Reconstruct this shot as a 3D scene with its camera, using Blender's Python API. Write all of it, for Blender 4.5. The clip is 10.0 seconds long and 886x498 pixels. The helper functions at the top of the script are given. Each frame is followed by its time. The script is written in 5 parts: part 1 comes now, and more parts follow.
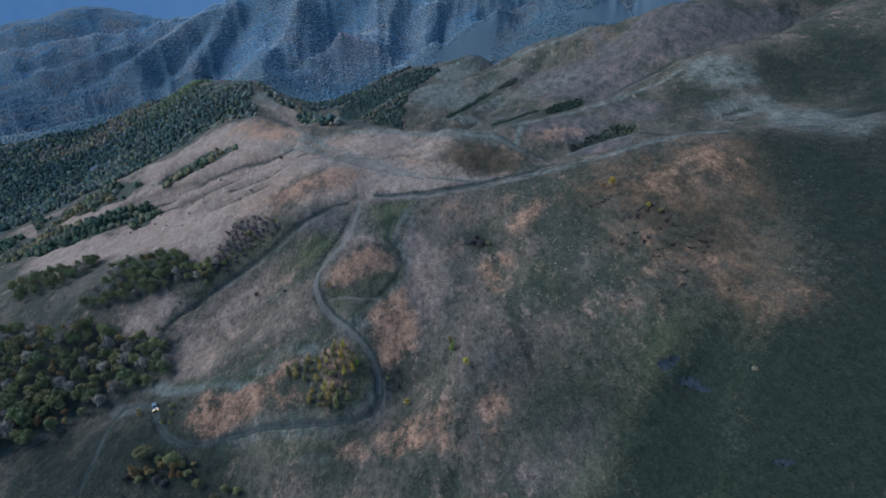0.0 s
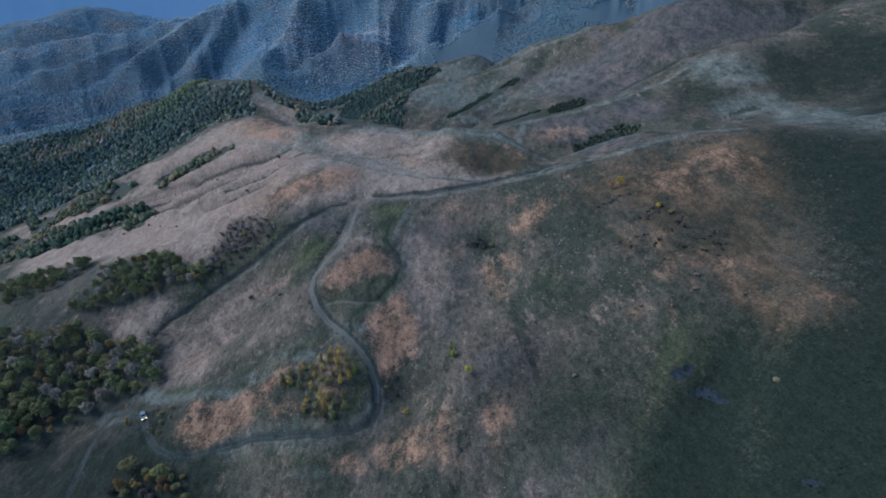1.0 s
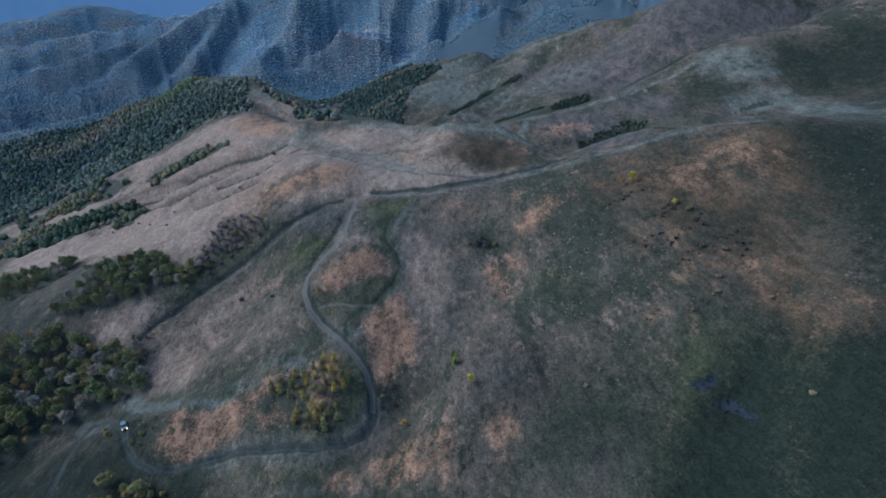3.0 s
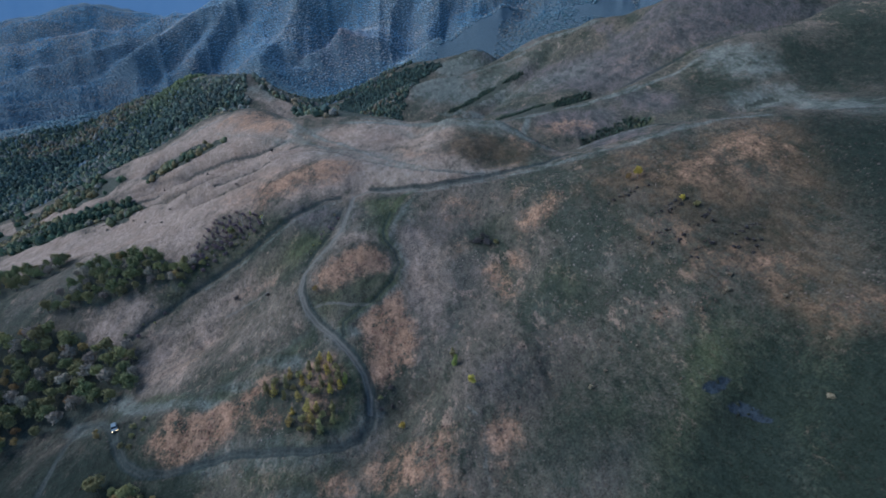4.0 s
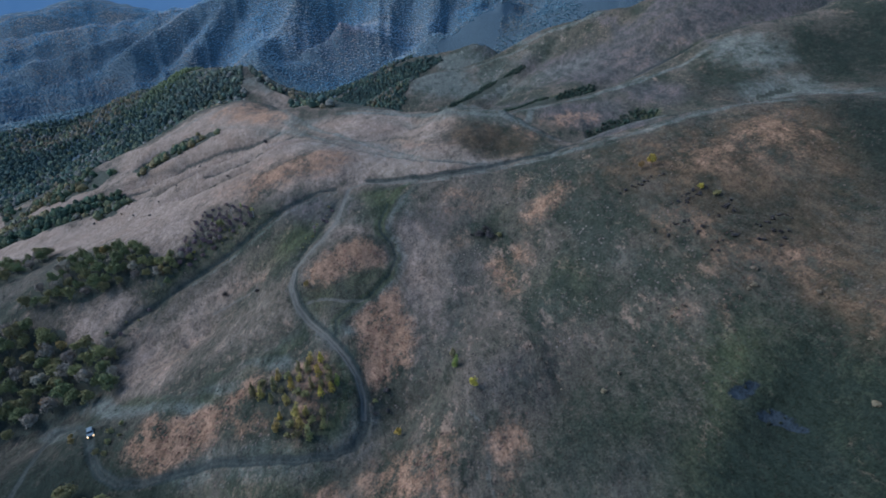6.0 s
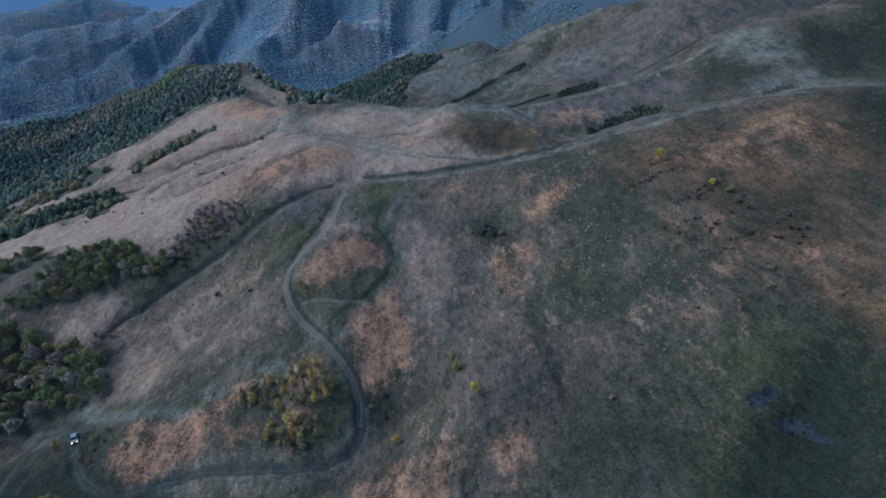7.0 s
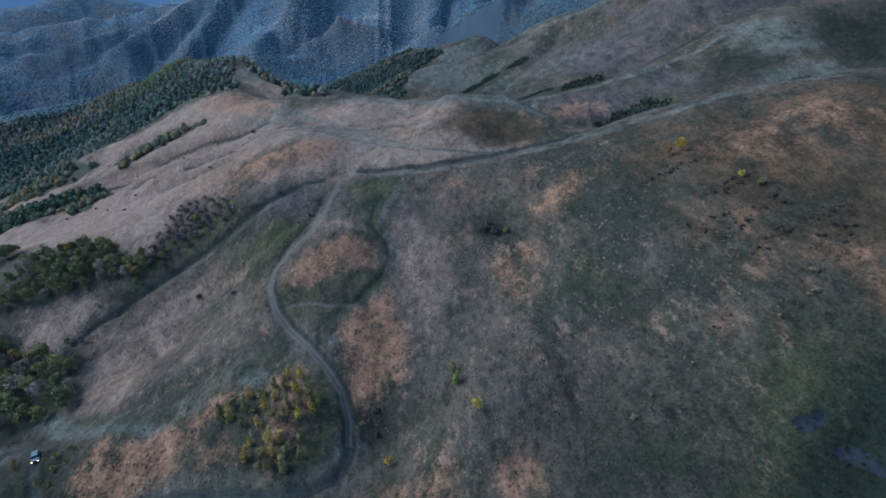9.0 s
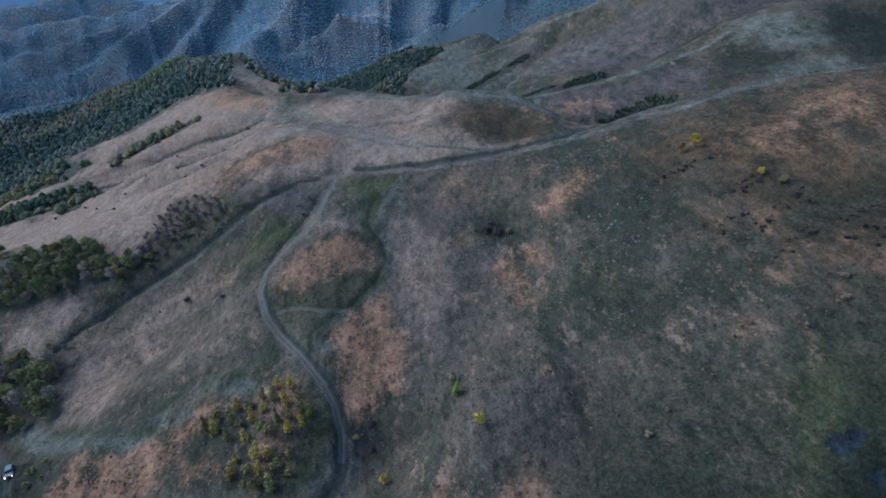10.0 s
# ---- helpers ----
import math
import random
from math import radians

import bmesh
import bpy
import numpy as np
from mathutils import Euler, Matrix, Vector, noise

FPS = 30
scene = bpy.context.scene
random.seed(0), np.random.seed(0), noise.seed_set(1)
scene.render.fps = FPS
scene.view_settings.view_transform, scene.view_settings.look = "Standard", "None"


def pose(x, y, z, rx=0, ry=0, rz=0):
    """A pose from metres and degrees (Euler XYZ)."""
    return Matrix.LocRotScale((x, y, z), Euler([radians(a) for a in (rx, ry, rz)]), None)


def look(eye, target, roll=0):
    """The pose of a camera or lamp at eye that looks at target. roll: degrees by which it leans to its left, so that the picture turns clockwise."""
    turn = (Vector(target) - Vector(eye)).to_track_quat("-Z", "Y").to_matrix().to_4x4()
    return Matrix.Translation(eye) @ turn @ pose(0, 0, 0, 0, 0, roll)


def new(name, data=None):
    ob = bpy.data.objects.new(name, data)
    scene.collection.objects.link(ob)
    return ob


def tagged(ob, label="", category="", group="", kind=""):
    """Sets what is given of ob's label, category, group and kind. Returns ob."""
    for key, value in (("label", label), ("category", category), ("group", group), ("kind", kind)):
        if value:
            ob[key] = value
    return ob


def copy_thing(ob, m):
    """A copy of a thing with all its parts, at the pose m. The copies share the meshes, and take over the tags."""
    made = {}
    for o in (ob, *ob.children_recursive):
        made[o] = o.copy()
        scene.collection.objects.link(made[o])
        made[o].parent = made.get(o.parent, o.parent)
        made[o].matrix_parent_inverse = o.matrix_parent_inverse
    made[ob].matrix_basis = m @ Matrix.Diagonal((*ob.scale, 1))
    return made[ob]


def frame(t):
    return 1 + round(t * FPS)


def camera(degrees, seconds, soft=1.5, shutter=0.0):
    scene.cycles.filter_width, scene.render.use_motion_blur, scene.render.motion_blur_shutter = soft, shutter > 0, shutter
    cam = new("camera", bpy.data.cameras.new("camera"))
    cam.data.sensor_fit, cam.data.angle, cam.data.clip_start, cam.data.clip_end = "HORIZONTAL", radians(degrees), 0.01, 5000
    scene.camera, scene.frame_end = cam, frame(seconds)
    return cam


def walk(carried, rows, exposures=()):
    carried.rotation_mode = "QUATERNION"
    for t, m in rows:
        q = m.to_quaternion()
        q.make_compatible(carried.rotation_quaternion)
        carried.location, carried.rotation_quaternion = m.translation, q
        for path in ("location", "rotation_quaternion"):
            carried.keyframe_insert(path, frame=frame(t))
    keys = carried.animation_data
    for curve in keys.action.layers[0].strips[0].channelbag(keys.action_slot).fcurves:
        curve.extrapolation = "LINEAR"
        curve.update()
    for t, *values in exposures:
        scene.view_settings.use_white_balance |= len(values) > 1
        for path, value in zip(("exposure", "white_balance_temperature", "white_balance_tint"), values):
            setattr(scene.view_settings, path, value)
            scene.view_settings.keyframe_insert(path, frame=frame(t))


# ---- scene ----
cam = camera(83.1, 10.0, soft=1.8)
METRES, EYE, TILT, LEAN, TURN = 60.0, 150.0, -25.0, 0.0, 0.0
ROWS = [
    (0.0, 0.0, 0.0, 0.0, 0.0, 0.0, -0.0),
    (0.5, -0.0005, 0.0629, 0.0058, 0.05, 0.05, -0.03),
    (1.0, -0.0015, 0.1199, 0.0078, 0.08, 0.11, -0.05),
    (1.5, -0.0024, 0.1729, 0.0065, 0.1, 0.14, -0.07),
    (2.0, -0.0026, 0.2199, 0.0025, 0.12, 0.16, -0.08),
    (2.5, -0.0033, 0.26, 0.0053, 0.14, 0.14, -0.09),
    (4.0, -0.0027, 0.378, -0.0088, 0.17, 0.08, -0.19),
    (4.5, -0.0023, 0.4179, -0.0153, 0.17, 0.02, -0.23),
    (5.0, -0.0015, 0.4609, -0.0232, 0.19, -0.07, -0.28),
    (5.5, -0.0011, 0.5058, -0.0298, 0.2, -0.11, -0.31),
    (7.0, 0.0011, 0.653, -0.0399, 0.22, -0.2, -0.35),
    (7.5, 0.0021, 0.7057, -0.0409, 0.23, -0.24, -0.35),
    (8.0, 0.0032, 0.7599, -0.0405, 0.24, -0.26, -0.35),
    (8.5, 0.0046, 0.8152, -0.0389, 0.26, -0.29, -0.36),
    (9.0, 0.0058, 0.8721, -0.0372, 0.27, -0.39, -0.38),
    (9.5, 0.0073, 0.932, -0.0331, 0.29, -0.43, -0.41),
    (10.0, 0.0087, 0.9954, -0.0275, 0.3, -0.45, -0.44),
]
LIGHTING = [(0.0, 0.92, 5540, 3), (10.0, 0.86, 5570, 3)]
walk(cam, [(t, pose(0, 0, EYE, TILT, LEAN, TURN) @ pose(METRES * x, METRES * y, METRES * z, 90 + pitch, roll, yaw)) for t, x, y, z, yaw, pitch, roll in ROWS], LIGHTING)

# ---- world and light: dusk under an even sky ----
world = bpy.data.worlds.new("dusk_sky")
scene.world = world
world.use_nodes = True
wn = world.node_tree
sky = wn.nodes.new("ShaderNodeTexSky")
sky.sky_type, sky.sun_disc = "NISHITA", False
sky.sun_elevation, sky.sun_rotation = radians(36), radians(-82)
sky.air_density, sky.dust_density, sky.ozone_density = 1.4, 0.6, 3.0
wn.nodes["Background"].inputs["Strength"].default_value = 0.09
wn.links.new(sky.outputs[0], wn.nodes["Background"].inputs["Color"])
sun = new("sun", bpy.data.lights.new("sun", "SUN"))
sun.data.energy, sun.data.angle, sun.data.color = 1.5, radians(40), (1.0, 0.9, 0.84)
sun.matrix_world = look((-300, 42, 220), (0, 0, 0))

# ---- materials ----
def linear(*v):
    return (*v, 1.0)


class Nodes:
    """A node material, written step by step."""

    def __init__(self, name, roughness=0.9, gloss=0.15):
        self.mat = bpy.data.materials.new(name)
        self.mat.use_nodes = True
        self.tree = self.mat.node_tree
        self.shader = self.tree.nodes["Principled BSDF"]
        self.shader.inputs["Roughness"].default_value = roughness
        self.shader.inputs["Specular IOR Level"].default_value = gloss

    def put(self, kind, inputs=()):
        node = self.tree.nodes.new("ShaderNode" + kind)
        for key, value in dict(inputs).items():
            self.feed(node.inputs[key], value)
        return node

    def layer(self, name):
        node = self.put("Attribute")
        node.attribute_name = name
        return node

    def feed(self, socket, value):
        if isinstance(value, bpy.types.NodeSocket):
            self.tree.links.new(value, socket)
        elif isinstance(value, tuple) and len(value) == 3 and socket.type == "RGBA":
            socket.default_value = (*value, 1.0)
        else:
            socket.default_value = value

    def math(self, op, a, b=0.0, clamp=False):
        node = self.put("Math", {0: a, 1: b})
        node.operation, node.use_clamp = op, clamp
        return node.outputs[0]

    def mix(self, share, a, b):
        node = self.put("Mix")
        node.data_type = "RGBA"
        for socket, value in ((node.inputs[0], share), (node.inputs[6], a), (node.inputs[7], b)):
            self.feed(socket, value)
        return node.outputs[2]

    def where(self):
        return self.put("TexCoord").outputs["Object"]

    def noise(self, size, detail=4.0, rough=0.6, at=None):
        return self.put("TexNoise", {"Vector": at or self.where(), "Scale": 1.0 / size, "Detail": detail, "Roughness": rough}).outputs["Fac"]

    def step(self, value, low, high):
        node = self.put("MapRange", {"Value": value, "From Min": low, "From Max": high})
        node.interpolation_type = "SMOOTHSTEP"
        return node.outputs[0]

    def bump(self, height, strength, distance):
        node = self.put("Bump", {"Height": height, "Strength": strength, "Distance": distance})
        self.feed(self.shader.inputs["Normal"], node.outputs[0])

    def colour(self, value):
        self.feed(self.shader.inputs["Base Color"], value)
        return self.mat


def grassland():
    n = Nodes("dry_grassland", 0.95, 0.1)
    at = n.where()
    cover = n.layer("cover")
    worn = n.layer("worn")
    rgb = n.put("SeparateColor", {0: cover.outputs["Color"]})
    sgb = n.put("SeparateColor", {0: worn.outputs["Color"]})
    rust, pale, green = rgb.outputs
    bare, dark, litter_haze = sgb.outputs
    upland = n.layer("moor")
    damp_shade, heath, moor = n.put("SeparateColor", {0: upland.outputs["Color"]}).outputs
    clay = upland.outputs["Alpha"]
    lane, sage = worn.outputs["Alpha"], cover.outputs["Alpha"]
    stretch = n.put("Mapping", {"Vector": at, "Rotation": (0, 0, 0.8), "Scale": (1.0, 0.55, 1.0)}).outputs[0]
    broad, mid, fine, tiny = n.noise(14, 5, 0.65, at), n.noise(3.2, 4, 0.65, at), n.noise(0.8, 4, 0.7, at), n.noise(0.25, 3, 0.7, at)
    quilt, fleck = n.noise(24, 9, 0.72, stretch), n.noise(7, 8, 0.75, stretch)
    ragged = n.math("ADD", n.math("MULTIPLY", n.math("SUBTRACT", fleck, 0.5), 2.6), n.math("ADD", n.math("MULTIPLY", n.math("SUBTRACT", mid, 0.5), 1.2), n.math("MULTIPLY", n.math("SUBTRACT", fine, 0.5), 1.4)))

    def edged(mask, low=0.3, high=0.62):
        return n.step(n.math("ADD", mask, n.math("MULTIPLY", ragged, n.math("MULTIPLY", mask, 1.0, True))), low, high)

    base = n.mix(n.step(quilt, 0.44, 0.53), linear(0.043, 0.049, 0.038), linear(0.088, 0.079, 0.064))
    base = n.mix(n.step(quilt, 0.54, 0.62), base, linear(0.120, 0.101, 0.084))
    base = n.mix(n.math("MULTIPLY", n.step(fleck, 0.57, 0.64), 0.8), base, linear(0.235, 0.168, 0.13))
    base = n.mix(n.math("MULTIPLY", n.step(fleck, 0.45, 0.37), 0.8), base, linear(0.028, 0.036, 0.028))
    sward = n.mix(n.step(fleck, 0.35, 0.62), linear(0.026, 0.036, 0.020), linear(0.068, 0.078, 0.042))
    base = n.mix(n.math("MULTIPLY", edged(green, 0.0, 0.85), 0.9), base, sward)
    wisp = n.noise(18, 6, 0.65, n.put("Mapping", {"Vector": at, "Rotation": (0, 0, -0.5), "Scale": (1.0, 0.28, 1.0)}).outputs[0])
    herd, speck = n.noise(13, 4, 0.65, stretch), n.noise(1.5, 6, 0.8, stretch)
    base = n.mix(n.math("MULTIPLY", n.math("MULTIPLY", n.step(speck, 0.54, 0.6), n.step(herd, 0.5, 0.6)), 0.5), base, linear(0.25, 0.178, 0.132))
    base = n.mix(n.math("MULTIPLY", n.math("MULTIPLY", n.step(speck, 0.47, 0.41), n.step(herd, 0.52, 0.42)), 0.6), base, linear(0.017, 0.022, 0.018))
    fell = n.mix(n.step(fleck, 0.36, 0.64), linear(0.062, 0.063, 0.066), linear(0.126, 0.108, 0.107))
    base = n.mix(n.math("MULTIPLY", edged(moor, 0.0, 0.8), 0.92), base, fell)
    brown = n.mix(n.step(fleck, 0.36, 0.66), linear(0.034, 0.031, 0.021), linear(0.125, 0.084, 0.054))
    base = n.mix(n.math("MULTIPLY", edged(heath, 0.1, 0.8), 0.9), base, brown)
    base = n.mix(n.math("MULTIPLY", n.step(wisp, 0.52, 0.68), 0.38), base, linear(0.060, 0.066, 0.058))
    # dark turf; towards the right it also carries painted lens vignetting
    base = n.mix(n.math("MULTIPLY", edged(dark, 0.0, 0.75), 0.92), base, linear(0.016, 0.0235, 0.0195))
    straw = n.mix(n.step(fleck, 0.36, 0.62), linear(0.222, 0.168, 0.138), linear(0.302, 0.232, 0.193))
    straw = n.mix(n.step(broad, 0.45, 0.7), straw, linear(0.24, 0.172, 0.137))
    base = n.mix(n.math("MULTIPLY", edged(pale, 0.0, 0.6), 0.95), base, straw)
    # grey-green turf; on the back slopes it also carries painted haze
    teal = n.mix(n.step(fleck, 0.35, 0.65), linear(0.082, 0.097, 0.089), linear(0.168, 0.180, 0.167))
    base = n.mix(n.math("MULTIPLY", edged(sage, 0.1, 0.9), 0.75), base, teal)
    bracken = n.mix(n.step(fleck, 0.36, 0.64), linear(0.165, 0.10, 0.066), linear(0.34, 0.207, 0.140))
    bracken = n.mix(n.step(broad, 0.5, 0.72), bracken, linear(0.28, 0.168, 0.11))
    torn = n.math("ADD", rust, n.math("MULTIPLY", ragged, n.math("MULTIPLY", rust, 2.0)))
    base = n.mix(n.math("MULTIPLY", n.step(torn, 0.08, 0.85), 0.95), base, bracken)
    base = n.mix(edged(litter_haze, 0.3, 0.6), base, n.mix(fine, linear(0.035, 0.048, 0.042), linear(0.08, 0.08, 0.065)))
    # values above 1: distant ground, its haze painted as blue
    base = n.mix(n.step(litter_haze, 1.2, 1.8), base, n.mix(mid, linear(0.06, 0.095, 0.13), linear(0.10, 0.135, 0.165)))
    slip = n.step(n.math("ADD", clay, n.math("MULTIPLY", ragged, n.math("MULTIPLY", clay, 0.8))), 0.3, 0.6)
    base = n.mix(slip, base, n.mix(mid, linear(0.019, 0.027, 0.037), linear(0.036, 0.048, 0.062)))
    # cart tracks: two worn ruts, a grassy crown between and damp verges; gully shade is painted with the same dark tone
    wander = n.math("ADD", lane, n.math("MULTIPLY", n.math("SUBTRACT", mid, 0.5), 0.9))
    bed = n.math("MULTIPLY", n.step(wander, 1.5, 0.6), bare)
    rut = n.math("MULTIPLY", n.step(n.math("ABSOLUTE", n.math("SUBTRACT", wander, 0.55)), 0.35, 0.05), n.math("MULTIPLY", bare, 0.8))
    soil = n.mix(fine, linear(0.095, 0.093, 0.086), linear(0.15, 0.142, 0.13))
    wet_shade = n.step(n.math("ADD", damp_shade, n.math("MULTIPLY", ragged, n.math("MULTIPLY", damp_shade, 0.35))), 0.1, 0.9)
    base = n.mix(n.math("MULTIPLY", wet_shade, 0.85), base, n.mix(mid, linear(0.016, 0.026, 0.028), linear(0.036, 0.048, 0.048)))
    base = n.mix(n.math("MULTIPLY", bed, 0.8), base, soil)
    base = n.mix(rut, base, n.mix(mid, linear(0.12, 0.116, 0.108), linear(0.19, 0.18, 0.166)))
    # blades and clumps: light tips over dark thatch, finer and finer
    clump, blade = n.noise(1.7, 5, 0.8, stretch), n.noise(0.55, 4, 0.8, at)
    grain = n.math("ADD", n.math("MULTIPLY", n.step(clump, 0.35, 0.65), 0.47), n.math("MULTIPLY", n.step(blade, 0.35, 0.65), 0.53))
    value = n.math("ADD", n.math("ADD", 0.45, grain), n.math("MULTIPLY", bed, n.math("SUBTRACT", 0.57, grain)))
    base = n.put("HueSaturation", {"Color": base, "Value": value}).outputs[0]
    n.bump(n.math("ADD", n.math("ADD", fine, n.math("MULTIPLY", tiny, 0.4)), n.math("MULTIPLY", rut, -0.4)), 0.7, 0.4)
    return n.colour(base)


def tinted(name, dark, light, size=0.5, attribute="", roughness=0.85, vary=0.4):
    """Leaf, bark or blade: two tones by grain, varied from piece to piece and from thing to thing."""
    n = Nodes(name, roughness, 0.15)
    col = n.mix(n.noise(size, 3, 0.6), linear(*dark), linear(*light))
    if attribute:
        times = n.put("MixRGB", {0: 1.0, 1: col, 2: n.layer(attribute).outputs["Color"]})
        times.blend_type = "MULTIPLY"
        col = times.outputs[0]
    own = n.put("ObjectInfo").outputs["Random"]
    isle = n.put("NewGeometry").outputs["Random Per Island"]
    value = n.math("ADD", 1.05 - 0.5 * vary, n.math("ADD", n.math("MULTIPLY", own, 0.45), n.math("MULTIPLY", isle, vary)))
    hue = n.math("ADD", 0.48, n.math("MULTIPLY", own, 0.04))
    return n.colour(n.put("HueSaturation", {"Hue": hue, "Value": value, "Color": col}).outputs[0])


def plain(name, colour, roughness=0.5, metal=0.0, gloss=0.5):
    n = Nodes(name, roughness, gloss)
    n.shader.inputs["Metallic"].default_value = metal
    grime = n.noise(0.4, 4, 0.6)
    return n.colour(n.mix(n.math("MULTIPLY", n.step(grime, 0.45, 0.8), 0.35), linear(*colour), linear(*[0.45 * c + 0.03 for c in colour])))


GRASS = grassland()
BARK = tinted("bark", (0.05, 0.042, 0.036), (0.13, 0.115, 0.10), 0.2)
PALE_BARK = tinted("pale_bark", (0.22, 0.2, 0.18), (0.42, 0.4, 0.37), 0.2)
LEAF = {
    "green": tinted("green_leaves", (0.066, 0.076, 0.036), (0.175, 0.18, 0.084)),
    "bright": tinted("bright_green_leaves", (0.085, 0.105, 0.028), (0.2, 0.215, 0.06)),
    "olive": tinted("olive_leaves", (0.095, 0.088, 0.04), (0.23, 0.205, 0.095)),
    "yellow": tinted("yellow_leaves", (0.20, 0.155, 0.03), (0.44, 0.345, 0.075)),
    "orange": tinted("orange_leaves", (0.13, 0.085, 0.036), (0.30, 0.195, 0.085)),
    "grey": tinted("grey_brown_twigs", (0.14, 0.12, 0.095), (0.30, 0.25, 0.205)),
    "straw": tinted("straw_coloured_twigs", (0.12, 0.096, 0.068), (0.26, 0.208, 0.15)),
    "gold": tinted("golden_leaves", (0.17, 0.125, 0.042), (0.36, 0.265, 0.09)),
    "dark": tinted("dark_bare_twigs", (0.03, 0.028, 0.03), (0.09, 0.078, 0.08)),
    "purple": tinted("purple_brown_twigs", (0.085, 0.06, 0.07), (0.215, 0.155, 0.168)),
}
WOODLAND = tinted("mixed_woodland", (0.55, 0.6, 0.5), (1.25, 1.2, 1.1), 1.2, "tint")
FAR_WOODLAND = tinted("far_woodland", (0.7, 0.72, 0.68), (1.15, 1.12, 1.08), 9.0, "tint", vary=0.12)
TUFT = tinted("grass_tufts", (0.7, 0.7, 0.7), (1.3, 1.3, 1.3), 0.4, "tint")



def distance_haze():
    """Plain far distance beyond the last woods: haze painted as a softly glowing blue."""
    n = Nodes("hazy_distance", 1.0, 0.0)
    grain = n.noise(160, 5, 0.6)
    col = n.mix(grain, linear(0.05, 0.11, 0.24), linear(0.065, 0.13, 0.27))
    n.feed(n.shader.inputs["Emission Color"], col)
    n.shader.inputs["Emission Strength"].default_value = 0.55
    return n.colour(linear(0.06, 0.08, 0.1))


HAZE = distance_haze()

# ---- the lie of the land: slopes, brows and folds, (x, y, z) ----
LANDFORMS, CRESTS, CREASES = {}, {}, []


def slope(name, *places):
    LANDFORMS[name] = places


def brow(name, drop, *crest):
    """A crest, and how far the land drops away behind it."""
    CRESTS[name] = (drop, crest)


def fold(rise, half, *line):
    CREASES.append((rise, half, line))


slope("near_hillside", (7, 125, 50), (2, 143, 51), (32, 115, 54), (57, 124, 68), (31, 124, 51), (39, 128, 57), (24, 136, 58), (16, 111, 45), (-4, 112, 42), (-20, 108, 36), (-12, 127, 37), (47, 146, 71), (21, 168, 62), (67, 104, 65), (61, 109, 66), (75, 97, 73), (83, 129, 85))
slope("upper_hillside", (64, 181, 93), (70, 163, 91), (102, 155, 101), (70, 176, 94), (85, 189, 102), (102, 186, 109), (110, 186, 112), (96, 192, 108), (82, 200, 103), (70, 228, 92), (57, 242, 84), (32, 189, 80), (140, 178, 118), (180, 190, 122))
slope("track_mound", (-29, 139, 44), (-24, 142, 45), (-34, 157, 51), (-42, 160, 48), (-47, 171, 55), (-42, 169, 56), (-23, 136, 41), (-27, 119, 37), (-56, 122, 33), (-60, 122, 31), (-20, 194, 66), (-19, 184, 59), (-38, 105, 33), (-64, 151, 39), (-81, 151, 34), (-82, 132, 32))
slope("lower_slope", (-84, 120, 26), (-82, 118, 25), (-95, 128, 25), (-104, 134, 24), (-117, 133, 18), (-118, 148, 17), (-143, 156, 16), (-142, 178, 26), (-159, 176, 27), (-118, 166, 26), (-103, 178, 28), (-77, 180, 37), (-107, 198, 42), (-148, 209, 40), (-213, 239, 24), (-193, 242, 28))
slope("pale_flank", (-188, 284, 31), (-143, 258, 44), (-100, 223, 55), (-172, 323, 45), (-235, 360, 29), (-307, 396, 8), (-316, 367, -6), (-93, 240, 63), (-72, 256, 72), (-100, 305, 68), (-60, 252, 75), (-241, 420, 38), (-259, 402, 29), (-206, 422, 52), (-185, 442, 64), (-159, 440, 71))
slope("saddle", (-40, 231, 68), (-31, 221, 69), (-23, 249, 76), (-13, 262, 79), (-60, 391, 74), (-76, 319, 74), (-102, 336, 72), (23, 241, 82), (42, 252, 88), (9, 251, 86), (-59, 298, 76))
slope("wooded_hill", (-335, 753, 55), (-392, 760, 34), (-499, 787, -2), (-506, 672, -12), (-485, 590, -25), (-194, 600, 60), (-127, 528, 57), (-358, 618, 18), (-235, 633, 60), (-689, 821, -26))
slope("back_slopes", (2, 680, 60), (-46, 906, 69), (108, 490, 74), (128, 359, 76), (77, 665, 76), (135, 626, 101), (174, 417, 100), (198, 511, 129), (223, 444, 127), (224, 336, 102), (215, 290, 99), (180, 388, 103), (252, 425, 135), (179, 578, 123), (211, 395, 117), (50, 842, 98))
slope("far_range", (-217, 1190, 82), (-960, 1591, 91), (-931, 1287, 25), (-1331, 1754, 85), (-639, 1257, 53), (-447, 1283, 77), (-322, 1382, 98), (-124, 1368, 99), (162, 1136, 128), (78, 1257, 137), (214, 1012, 138), (-676, 1455, 122))
slope("round_about", (0, 0, 25), (0, -60, 20), (60, 30, 70), (-100, 20, 10), (-200, 100, 5), (-90, 70, 15), (200, 60, 120), (320, 200, 130), (-330, 230, -15), (0, -400, 30), (-400, -200, -20), (400, -200, 120), (-700, 300, -40), (600, 400, 170), (0, -2500, 200), (2500, -500, 300), (-2500, -500, 250), (2500, 2500, 450))
brow("knoll_brow", 12, (-246, 421, 37), (-225, 429, 48), (-204, 439, 59), (-187, 446, 66), (-161, 442, 71), (-139, 431, 69), (-117, 413, 67))
brow("plateau_brow", 20, (-82, 414, 68), (-61, 394, 73), (-32, 353, 79), (-9, 318, 86), (4, 300, 90), (18, 287, 91), (29, 276, 92), (36, 268, 90), (43, 256, 87), (51, 251, 84))
brow("plateau_face", 0, (-15, 299, 80), (3, 279, 87), (17, 269, 88), (30, 264, 88))
